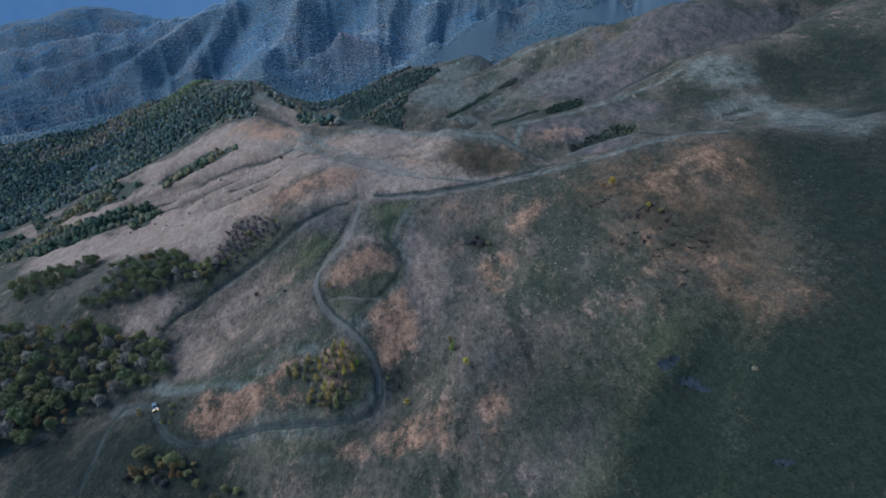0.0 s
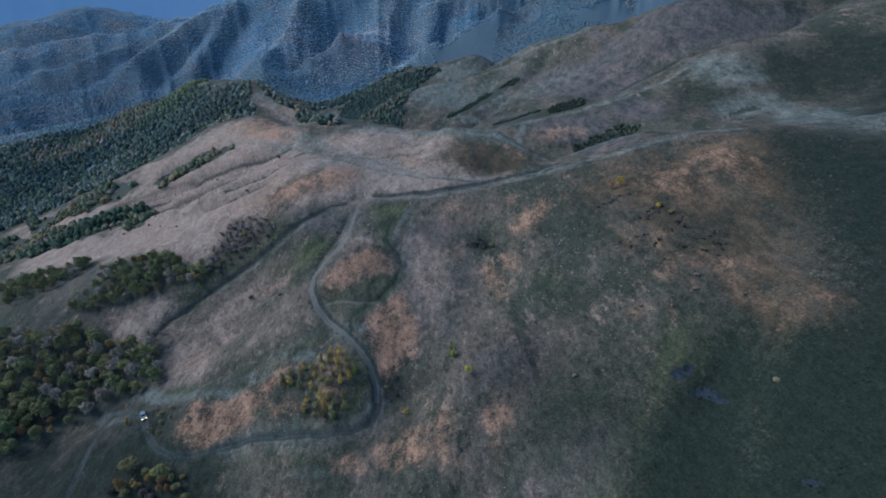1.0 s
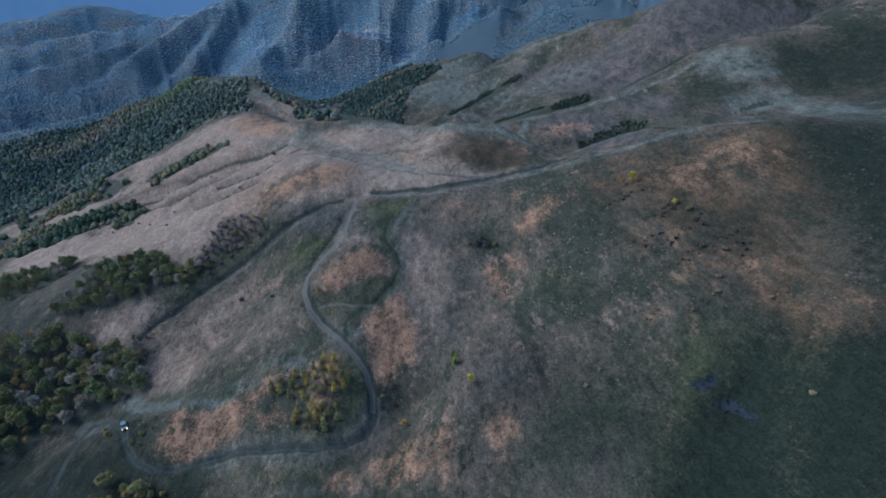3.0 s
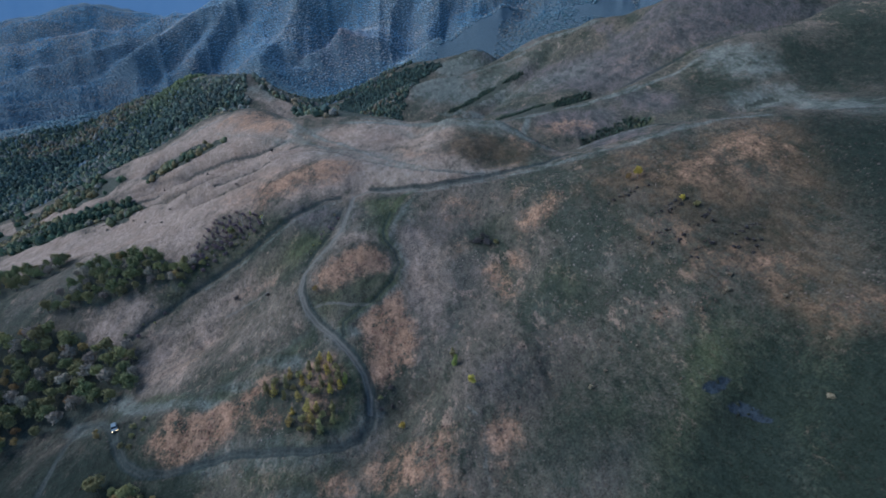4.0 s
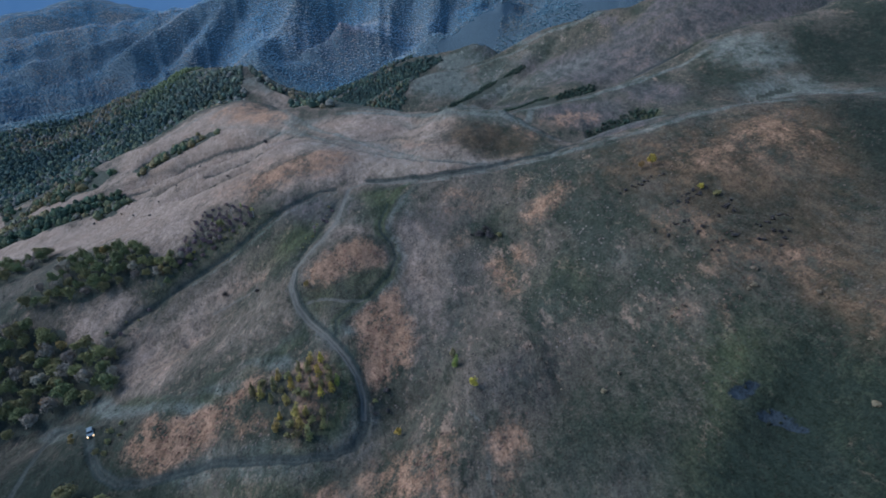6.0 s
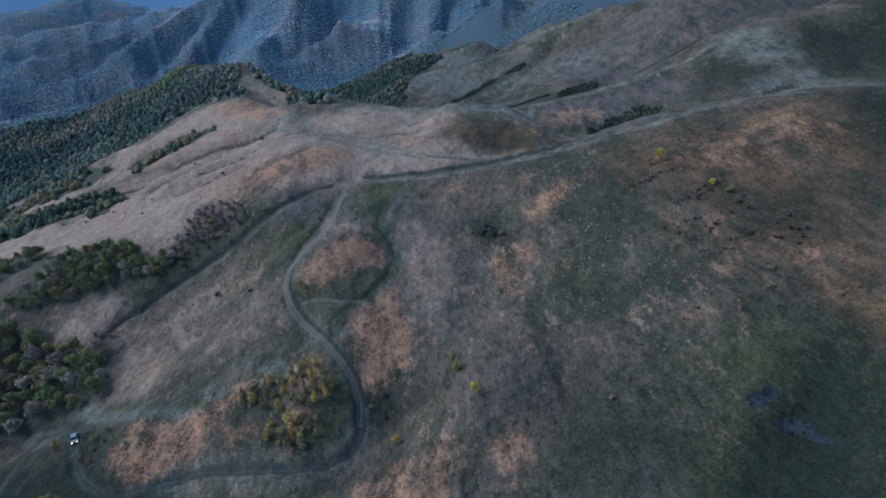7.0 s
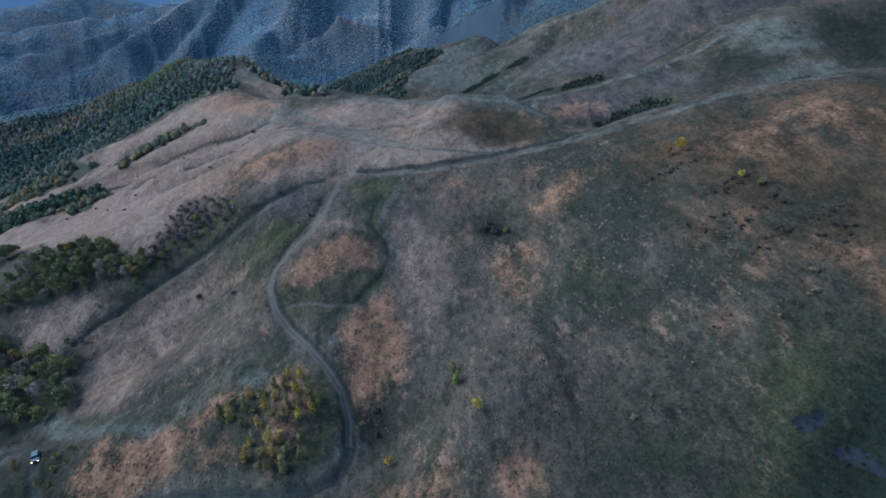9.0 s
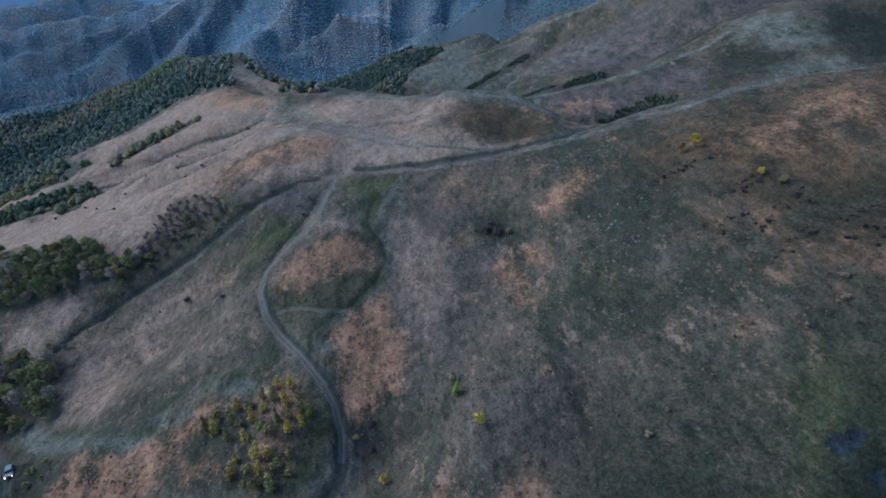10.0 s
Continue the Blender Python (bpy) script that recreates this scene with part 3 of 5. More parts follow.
field("pale", 0.2, (-129, 127), (-128, 136), (-121, 142), (-117, 147), (-121, 139), (-126, 132), (-127, 124))  # bank by the wood
field("pale", 0.5, (-64, 139), (-61, 145), (-55, 148), (-54, 145), (-60, 137))  # crest of the lower mound
field("pale", 0.4, (-43, 201), (-29, 198), (-28, 191), (-38, 190))  # beside the track
field("pale", 0.3, (-20, 195), (-2, 189), (2, 164), (-3, 144), (-9, 157), (-15, 176))  # hillside by the track
field("green", 0.9, (-74, 198), (-66, 201), (-55, 205), (-49, 212), (-45, 215), (-44, 209), (-48, 194), (-57, 187), (-71, 195))  # hollow
field("green", 0.75, (-45, 166), (-42, 167), (-33, 170), (-28, 174), (-19, 179), (-17, 176), (-22, 168), (-30, 161), (-41, 159), (-45, 163))  # mound
field("green", 0.7, (-32, 223), (-23, 220), (-21, 201), (-27, 197), (-33, 210))  # fork
field("green", 0.9, (-32, 142), (-27, 142), (-23, 135), (-22, 128), (-27, 122), (-36, 119), (-42, 120), (-33, 122), (-29, 129), (-29, 135))  # ring of the lower mound
field("green", 0.6, (-110, 205), (-90, 212), (-76, 221), (-64, 225), (-66, 220), (-80, 210), (-92, 202), (-107, 193), (-115, 189), (-112, 198))  # thicket slope
field("green", 0.2, (-79, 150), (-71, 158), (-61, 157), (-48, 155), (-38, 154), (-43, 151), (-58, 146), (-65, 142), (-72, 141))  # hollow way
field("green", 0.15, (-84, 177), (-72, 181), (-57, 179), (-49, 173), (-49, 163), (-57, 162), (-67, 161))  # slope by the track
field("green", 0.28, (28, 162), (37, 163), (42, 156), (43, 148), (39, 142), (30, 143), (29, 152))  # hillside
field("green", 0.3, (9, 192), (19, 198), (27, 195), (22, 185), (14, 182), (10, 186))  # hillside, dark scrub
field("green", 0.2, (-22, 217), (-6, 216), (3, 211), (-14, 201), (-18, 195), (-23, 202))  # hillside below the track
field("green", 0.8, (55, 121), (71, 120), (84, 104), (121, 87), (85, 54), (19, 67), (37, 92), (42, 101), (51, 110))  # low right
field("green", 0.5, (36, 118), (56, 124), (59, 116), (42, 101), (31, 94), (20, 98), (27, 108))  # low right, fringe
field("green", 0.4, (-111, 118), (-103, 124), (-93, 127), (-78, 117), (-57, 118), (-38, 116), (-26, 115), (-23, 111), (-38, 107))  # foot of the loop
field("dark", 0.95, (106, 148), (122, 164), (140, 152), (141, 105), (85, 54), (51, 60), (64, 82), (69, 94), (78, 103), (90, 106), (101, 126))  # far side, dark green deepened by painted lens fall-off
field("dark", 0.82, (54, 102), (76, 118), (80, 109), (66, 80), (53, 59), (27, 66), (44, 90))  # low right, likewise deepened by painted lens fall-off
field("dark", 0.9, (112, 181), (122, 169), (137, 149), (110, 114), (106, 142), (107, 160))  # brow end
field("dark", 0.5, (59, 170), (67, 162), (76, 150), (78, 143), (77, 137), (75, 147), (66, 158))  # scrub line
field("dark", 0.35, (58, 155), (71, 144), (70, 142), (59, 153))  # scrub line two
field("dark", 0.3, (47, 184), (57, 182), (59, 171), (52, 167), (46, 162), (45, 170))  # scrub fringe
field("dark", 0.7, (-17, 130), (-14, 134), (-4, 135), (-10, 132), (-15, 128))  # hollow
field("dark", 0.5, (10, 190), (13, 191), (18, 184), (16, 180), (11, 183))  # scrub on the hillside
field("dark", 0.4, (-42, 110), (-35, 110), (-26, 115), (-19, 114), (-25, 110), (-36, 107))  # stony bank
field("dark", 0.3, (-93, 173), (-84, 178), (-81, 181), (-78, 168), (-88, 166))  # grey slope
field("dark", 0.15, (85, 157), (101, 154), (91, 131), (85, 117), (76, 107), (65, 118), (73, 129), (84, 137))  # middle right
field("dark", 0.45, (20, 123), (45, 131), (60, 118), (53, 99), (44, 90), (14, 100))  # low middle
field("heath", 0.75, (0, 269), (9, 271), (19, 267), (30, 262), (41, 235), (33, 226), (22, 231), (3, 235), (-5, 247))  # plateau face
field("dark", 0.8, (-132, 104), (-152, 133), (-136, 138), (-116, 136), (-98, 133), (-86, 123), (-78, 117), (-66, 112), (-63, 97))  # corner by the loop
field("pale", 0.58, (-67, 282), (-26, 281), (-5, 254), (3, 235), (26, 225), (-7, 225), (-31, 233), (-56, 231), (-71, 231), (-59, 246))  # saddle
field("pale", 0.1, (-45, 162), (-47, 175), (-41, 192), (-39, 218), (-29, 196), (-20, 188), (-6, 190), (-1, 170), (-6, 149), (-18, 167), (-33, 157), (-38, 154))  # round the tracks
field("pale", 0.12, (-20, 136), (-11, 140), (2, 137), (6, 124), (-4, 120), (-14, 119), (-19, 125))  # foot of the tracks
field("rust", 0.18, (141, 528), (173, 525), (225, 501), (269, 498), (214, 430), (200, 485), (166, 490))  # back slope
field("rust", 0.4, (67, 394), (92, 402), (108, 384), (100, 379), (72, 377))  # back mound
field("rust", 0.18, (118, 391), (155, 391), (154, 366), (129, 375))  # back mound two
field("rust", 0.3, (57, 208), (97, 309), (109, 302), (69, 205), (60, 205))  # behind the ravine
field("sage", 0.35, (-84, 287), (-58, 296), (-25, 275), (-5, 246), (22, 227), (39, 221), (21, 224), (-7, 225), (-23, 224), (-36, 233), (-55, 227), (-48, 246))  # saddle
field("sage", 0.15, (-47, 175), (-39, 195), (-35, 221), (-20, 216), (-20, 195), (-13, 184), (-16, 167), (-29, 155), (-40, 155), (-45, 163))  # round the tracks
field("sage", 0.8, (183, 418), (204, 410), (215, 378), (215, 362), (197, 357), (192, 377), (183, 400))  # dome
field("dark", 0.45, (177, 396), (192, 386), (192, 368), (189, 347), (173, 340), (157, 352), (152, 366))  # hollow by the dome
field("sage", 1.0, (182, 353), (210, 344), (222, 289), (135, 160), (132, 157), (126, 174), (206, 324), (181, 342))  # foot of the dome
field("dark", 0.7, (227, 388), (272, 372), (302, 335), (145, 164), (233, 305), (217, 345), (221, 367))  # dome side
field("sage", 0.45, (-48, 662), (-20, 689), (44, 699), (103, 673), (136, 644), (134, 634), (75, 652), (21, 621), (-32, 627))  # back spur
field("sage", 0.45, (27, 609), (73, 630), (128, 595), (155, 570), (141, 528), (95, 567), (46, 605))  # second spur
field("sage", 0.8, (-18, 1036), (44, 1068), (127, 1150), (268, 1019), (248, 994), (208, 983), (113, 701), (112, 990), (56, 827), (12, 1015))  # second ridge, grey-blue for painted haze
field("moor", 0.9, (-18, 1036), (44, 1068), (127, 1150), (268, 1019), (248, 994), (208, 983), (113, 701), (112, 990), (56, 827), (12, 1015))  # second ridge, greyed under the painted haze
field("green", 0.15, (-93, 172), (-78, 173), (-61, 169), (-49, 163), (-61, 157), (-77, 152))  # mottled slope
field("heath", 0.6, (50, 206), (80, 195), (105, 192), (106, 159), (107, 145), (102, 124), (96, 106), (89, 96), (85, 103), (79, 115), (76, 126), (65, 141), (58, 157), (57, 181))  # upper field, whole
field("rust", 0.24, (64, 146), (78, 142), (87, 129), (82, 120), (76, 126), (65, 137))  # drift on the upper field
field("rust", 0.2, (81, 117), (92, 117), (95, 107), (89, 99), (84, 106))  # drift on the upper field, low
field("rust", 0.3, (61, 185), (84, 184), (102, 186), (104, 161), (92, 158), (75, 167))  # drift on the upper field, top
field("dark", 0.6, (-108, 125), (-128, 146), (-122, 151), (-107, 150), (-88, 136), (-88, 131), (-91, 122))  # by the loop
field("dark", 0.42, (72, 159), (87, 152), (87, 132), (76, 111), (69, 117), (65, 132))  # hillside side
field("pale", 0.2, (-79, 175), (-70, 182), (-55, 180), (-48, 176), (-47, 162), (-56, 158), (-65, 152), (-75, 147))  # slope by the track
field("rust", 0.18, (-103, 157), (-104, 173), (-94, 180), (-82, 186), (-81, 171), (-85, 153))  # grey slope, low
field("dark", 0.2, (3, 256), (19, 261), (29, 256), (39, 235), (27, 231), (8, 236))  # plateau face
field("dark", 0.35, (-94, 129), (-91, 133), (-82, 128), (-80, 121), (-86, 121))  # inside the loop

# ---- ways, rims and gullies: half width, wear or tone, how far, line; gully shade is painted ----
WAYS = []


def way(half, kind, strength, *line):
    WAYS.append((half, kind, strength, line))


way(0.9, "soil", 0.75, (-11.3, 224.0), (-23.8, 228.4), (-34.1, 232.0), (-40.0, 229.2), (-40.2, 215.9), (-40.2, 201.6), (-43.2, 189.9), (-47.3, 182.4), (-50.3, 177.6), (-50.1, 171.0), (-46.8, 164.6), (-40.4, 157.8), (-33.3, 149.8), (-27.7, 143.4), (-23.8, 138.6), (-21.7, 133.9), (-21.1, 128.7))  # main
way(0.9, "soil", 0.25, (52.8, 223.4), (39.5, 221.6), (26.4, 225.3), (17.0, 224.5), (2.9, 223.0), (-11.3, 224.0))  # main, towards the brow
way(0.8, "damp_shade", 0.85, (-49.6, 176.6), (-48.6, 170.2), (-45.1, 164.2), (-39.0, 157.5), (-32.1, 149.9), (-26.3, 143.5), (-22.5, 138.8), (-20.4, 134.2))  # main, dark edge
way(1, "soil", 0.12, (-21.1, 128.7), (-21.3, 125.1), (-22.6, 120.8), (-27.2, 117.8), (-35.8, 116.7), (-46.8, 118.2), (-58.6, 120.5), (-66.2, 119.4), (-75.2, 118.2), (-83.5, 118.9), (-89.8, 122.0), (-95.5, 127.6), (-100.6, 134.3), (-112.7, 145.2), (-119.9, 145.8), (-121.0, 139.3), (-118.0, 131.0), (-116.0, 123.8), (-114.6, 118.5))  # lower track
way(1.15, "damp_shade", 1, (-21.7, 133.9), (-20.6, 128.8), (-20.9, 124.9), (-22.3, 120.5), (-27.2, 117.5), (-35.7, 116.4), (-46.7, 117.9), (-58.4, 120.0), (-66.1, 119.0), (-75.0, 117.8), (-83.3, 118.5), (-90.4, 122.2), (-96.1, 127.8), (-101.4, 134.6))  # lower track, damp
way(5, "sage", 0.4, (-21.1, 128.7), (-21.9, 121.3), (-27.1, 117.2), (-35.7, 116.3), (-46.6, 117.8), (-58.4, 120.0), (-66.1, 119.0))  # lower track, verge
way(1.6, "turf", 1, (-12.6, 224.6), (-18.4, 216.3), (-22.2, 203.3), (-23.8, 195.0), (-22.8, 190.9), (-19.0, 187.3), (-16.3, 181.6), (-17.6, 174.6), (-22.8, 165.5), (-28.6, 160.0), (-32.6, 156.2), (-32.3, 151.9))  # green way
way(0.55, "damp_shade", 0.75, (-21.6, 206.4), (-23.6, 194.9), (-22.3, 190.4), (-18.5, 186.6), (-16.5, 181.6), (-18.2, 174.5), (-23.7, 164.9), (-29.5, 159.8), (-33.0, 156.3), (-31.8, 151.4))  # green way, damp bed
way(1.4, "sage", 0.5, (-9.9, 218.0), (-16.2, 209.2), (-19.4, 198.4), (-19.9, 191.4), (-16.3, 187.3), (-13.7, 181.2), (-15.3, 173.2), (-21.0, 164.5), (-27.3, 158.5))  # green way, verge
way(4.0, "sage", 0.3, (-36.7, 153.3), (-44.5, 154.9), (-52.9, 151.1), (-59.5, 143.4), (-65.1, 139.3), (-77.2, 138.7), (-92.9, 142.8), (-104.0, 141.6), (-115.0, 142.1))  # hollow way
way(2.6, "turf", 0.6, (-44.1, 153.1), (-53.6, 147.5), (-61.4, 138.8), (-74.0, 135.4), (-94.6, 145.5), (-106.4, 144.9), (-107.5, 142.1))  # hollow way, turf
way(0.9, "damp_shade", 0.9, (-46.1, 229.1), (-55.3, 225.9), (-62.0, 222.3), (-67.4, 218.8), (-81.0, 209.0), (-99.1, 197.5), (-115.6, 186.1), (-120.7, 176.3))  # gully bed, its shadow line painted
way(1.2, "damp_shade", 0.5, (-97.3, 318), (-126.0, 318), (-156.1, 319), (-189.0, 322))  # flank rill one, shade painted in
way(1.1, "damp_shade", 0.45, (-108.3, 332), (-139.2, 335), (-168.7, 339), (-196.3, 345), (-224.8, 344), (-250.7, 338))  # flank rill two, shade painted in
way(1, "turf", 0.6, (-91.6, 270.4), (-113.3, 270.0), (-135.4, 268.9))  # flank rill three
way(1.1, "turf", 0.6, (-159.8, 318), (-188.7, 321), (-216.3, 322), (-237.0, 306))  # flank rill four
way(1.2, "sage", 0.5, (-45.7, 226.6), (-58.7, 218.7), (-64.0, 215.6), (-77.6, 206.2), (-96.1, 195.9))  # gully lip
way(1.1, "damp_shade", 1, (-33.2, 234.3), (-21.3, 228.3), (-6.6, 224.2), (7.6, 224.0), (26.6, 226.7), (39.7, 222.4), (50.5, 226.0))  # north gully
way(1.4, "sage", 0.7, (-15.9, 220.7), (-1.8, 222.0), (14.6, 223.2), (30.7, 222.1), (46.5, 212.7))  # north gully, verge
way(0.9, "damp_shade", 0.6, (-43.3, 220.1), (-46.0, 200.8), (-49.6, 188.8), (-51.2, 180.6))  # track bank
way(3, "sage", 0.35, (-38.5, 220.2), (-39.5, 199.3), (-43.6, 187.0), (-48.1, 178.5), (-49.1, 171.4), (-45.2, 163.4), (-34.4, 150.5), (-26.0, 140.5))  # track shoulder
way(1.6, "sage", 0.6, (-105.5, 350), (-89.3, 329), (-67.0, 292.4), (-48.3, 273.9), (-26.1, 253.9), (-6.9, 235.3), (10.1, 227.6), (21.9, 227.2))  # ridge way
way(0.6, "damp_shade", 0.5, (-84.3, 323), (-62.4, 285.7), (-44.2, 266.3), (-26.0, 252.5), (-9.4, 236.1))  # ridge way, bed
way(1.4, "sage", 0.7, (-98.6, 352), (-77.9, 325), (-54.0, 289.7), (-33.3, 268.7), (-12.1, 241.2))  # upper ridge way
way(0.55, "damp_shade", 0.45, (-95.8, 349), (-77.5, 327), (-53.9, 292.4), (-33.1, 272.2), (-13.5, 244.7))  # upper ridge way, bed
way(0.7, "damp_shade", 0.6, (-6.9, 235.3), (10.1, 227.6), (26.5, 226.0))  # plateau lane
way(0.6, "damp_shade", 0.4, (-156.7, 376), (-128.2, 349), (-105.3, 335), (-96.0, 339), (-106.9, 366))  # knoll lane
way(0.8, "damp_shade", 0.5, (-40.9, 263.1), (-54.7, 276.8), (-68.9, 287.6), (-82.6, 292.7))  # flank edge
way(1.2, "sage", 0.4, (-167.7, 388), (-129.1, 351), (-105.6, 336), (-95.6, 340), (-107.0, 369), (-138.8, 430))  # knoll way
way(0.6, "soil", 0.4, (-66.5, 183.8), (-76.2, 184.2), (-83.7, 182.4))  # side path
way(0.5, "soil", 0.6, (-43.4, 164.5), (-38.5, 164.1), (-30.7, 162.1), (-25.3, 162.9))  # mound path
way(1, "sage", 0.6, (53.8, 227.1), (67.3, 207.2), (84.6, 202.3), (178.4, 326), (206.6, 307))  # brow path
way(2.2, "damp_shade", 0.8, (159.5, 488), (183.7, 486), (204.8, 483), (193.9, 424), (211.6, 421), (232.7, 424), (246.3, 415), (313, 492))  # line under the back slope, ravine shade painted dark
way(4, "brush", 0.8, (7.9, 610), (41.5, 635), (64.9, 642), (90.5, 640))  # brush one
way(3.5, "brush", 0.8, (54.8, 515), (76.0, 507), (101.9, 494), (129.6, 494))  # brush two
way(3, "brush", 0.9, (97.5, 372), (113.1, 374), (125.0, 370), (137.2, 363))  # brush three
way(1.6, "turf", 0.6, (123.1, 563), (144.4, 550), (164.5, 541), (178.9, 524))  # streak one
way(1.6, "turf", 0.5, (146.2, 504), (169.9, 504), (195.3, 497))  # streak two
way(1.6, "turf", 0.5, (174.6, 504), (199.7, 499), (225.4, 497))  # streak three
way(1.8, "turf", 0.9, (237.2, 490), (256.2, 492), (270.3, 494))  # streak four
way(1.6, "turf", 0.6, (97.1, 574), (118.3, 567), (137.6, 555))  # streak five
way(1.2, "turf", 0.6, (141.2, 587), (144.9, 553), (146.8, 523))  # streak six
way(2.5, "sage", 0.7, (46.3, 418), (65.7, 417), (86.4, 418), (109.9, 421), (129.3, 417), (146.1, 419))  # crest of the mound
way(2, "sage", 0.6, (81.3, 318), (90.9, 318), (107.5, 312), (119.6, 311))  # crest by the ravine
way(2, "sage", 0.6, (-52.1, 339), (-29.4, 323), (17.7, 278.9), (30.9, 270.0), (39.9, 255.1))  # plateau crest
way(0.6, "sage", 0.4, (10.6, 100.7), (9.7, 106.1), (10.3, 115.4), (6.3, 121.3))  # hillside path
way(1.0, "damp_shade", 0.85, (-89, 321), (-123, 322), (-153, 320), (-153, 286), (-192, 322))  # flank gully, painted shadow line
way(1.0, "damp_shade", 0.85, (-100, 332), (-123, 334), (-139, 337), (-166, 340), (-184, 328), (-212, 328))  # flank gully two, painted shadow line
way(1.0, "damp_shade", 0.85, (-94, 281), (-109, 280), (-125, 279))  # flank gully three, painted shadow line
way(1.0, "damp_shade", 0.85, (-154, 368), (-184, 375), (-204, 375), (-214, 365))  # hedged gully, painted shadow line
way(2.2, "turf", 0.9, (163, 492), (182, 485), (208, 482), (234, 484), (267, 490), (309, 494))  # seam of the back slope, its shade painted as dark turf
way(2.4, "sage", 0.8, (26, 271), (67, 422), (91, 418), (116, 415), (139, 411), (164, 415), (181, 413), (199, 406))  # rim of the back mound
way(1.6, "sage", 0.8, (49, 216), (58, 211), (67, 204), (75, 201), (86, 199), (97, 197), (107, 189))  # rim of the hillside
way(1.8, "sage", 0.9, (-65, 337), (-50, 328), (-29, 318), (-9, 307), (3, 285), (17, 274), (28, 269), (35, 261), (41, 248), (48, 240))  # rim of the plateau
way(1.8, "sage", 0.7, (-214, 410), (-195, 422), (-171, 412), (-149, 411), (-133, 412), (-97, 348))  # rim of the knoll
way(3, "sage", 0.8, (-16, 833), (18, 829), (50, 831), (87, 980), (92, 694), (115, 671), (142, 649), (164, 616))  # rim of the peak ridge
way(2.6, "sage", 0.7, (-56, 800), (-13, 702), (34, 702), (65, 698), (97, 677))  # rim of the middle spur
way(1.0, "damp_shade", 0.8, (-101.4, 134.6), (-112.7, 145.2), (-119.9, 145.8), (-121.0, 139.3), (-118.0, 131.0), (-116.0, 123.8), (-114.6, 118.5), (-113, 108))  # loop of the lower track, damp

# ---- woods and thickets as outlines ----
WOODS = {}


def wood(name, *outline):
    WOODS[name] = outline


wood("low_wood", (-212.8, 188.4), (-166.2, 178.7), (-155.7, 182.3), (-145.1, 180.3), (-137.9, 174.8), (-124.3, 172.4), (-118.5, 174.3), (-113.1, 167.5), (-106.3, 155.1), (-112.5, 153.9), (-122.0, 152.1), (-131.3, 147.9), (-138.6, 142.0), (-144.7, 132.7), (-161.8, 125.4))
wood("low_grove", (-97.7, 116.4), (-97.5, 117.7), (-88.7, 114.1), (-77.1, 112.3), (-74.3, 105.8), (-98.1, 108.6))
wood("hedge_a", (-161.0, 190.8), (-158.2, 199.2), (-158.5, 212.9), (-150.0, 215.9), (-128.2, 216.1), (-125.0, 213.1), (-115.6, 205.0), (-113.2, 199.2), (-123.5, 198.7), (-131.1, 194.9), (-141.9, 193.3), (-153.6, 191.5))
wood("hedge_b", (-112.4, 199.1), (-111.7, 204.4), (-105.5, 209.9), (-101.1, 207.8), (-104.8, 201.8), (-107.9, 197.5))
wood("thicket", (-108.7, 203.9), (-106.6, 212.9), (-106.7, 224.0), (-103.4, 229.2), (-93.7, 230.2), (-83.4, 226.1), (-77.6, 221.0), (-80.5, 215.9), (-85.2, 211.1), (-92.6, 207.4), (-99.1, 202.1))
wood("hedge_c", (-225.7, 229.1), (-209.7, 231.4), (-199.0, 232.5), (-185.0, 240.8), (-182.1, 229.5), (-183.9, 216.2), (-192.9, 212.2), (-202.5, 205.0))
wood("hedge_d", (-343, 376), (-297.8, 356), (-248.6, 329), (-231.1, 339), (-193.7, 324), (-198.5, 320), (-208.8, 299.6), (-217.3, 282.2), (-255.3, 295.4), (-281.5, 307), (-337, 328), (-390, 384))
wood("hedge_e", (-213.2, 356.6), (-213.6, 374.9), (-199.5, 380.6), (-179.4, 380.2), (-157.4, 376.9), (-147.3, 357.9), (-164.8, 352.8), (-179.6, 349.1), (-194.0, 348.0), (-203.4, 345.7))
wood("hedge_f", (-330, 398), (-294.1, 386), (-258.6, 378), (-233.8, 367), (-233.0, 351), (-261.5, 353), (-303, 369))
wood("bank_brush", (-49.7, 201.0), (-47.2, 209.0), (-46.0, 217.5), (-43.8, 215.9), (-44.3, 205.8), (-46.2, 195.5), (-49.3, 187.7), (-51.6, 188.3))
wood("upper_grove", (-53.1, 135.0), (-49.6, 137.7), (-43.6, 140.1), (-37.5, 142.8), (-30.8, 141.4), (-29.3, 136.7), (-30.5, 131.9), (-37.4, 131.1), (-44.5, 131.0))
wood("lower_grove", (-44.8, 124.6), (-42.1, 127.7), (-36.1, 128.5), (-29.8, 127.7), (-28.9, 124.2), (-33.1, 121.5), (-39.8, 121.5))
wood("ravine_wood", (-81.3, 359), (-160.3, 799), (-122.2, 839), (-77.6, 845), (-24.8, 852), (-5.2, 827), (-36.0, 799), (-46.2, 666), (-51.5, 638), (-45.6, 344), (-64.1, 347))
wood("gully_brush", (-122.1, 177.9), (-120.0, 186.8), (-110.6, 197.8), (-101.8, 206.3), (-92.8, 215.9), (-84.6, 222.5), (-81.2, 219.5), (-88.9, 211.3), (-97.8, 201.5), (-108.7, 192.1), (-115.1, 180.3), (-115.0, 172.3))
wood("back_brush", (99.9, 373), (107.7, 375), (122.0, 373), (134.9, 368), (139.2, 359), (134.2, 364), (121.3, 369), (107.1, 371))
wood("back_brush2", (56.0, 516), (76.9, 513), (99.7, 496), (124.9, 496), (129.1, 491), (87.5, 436), (63.5, 426))
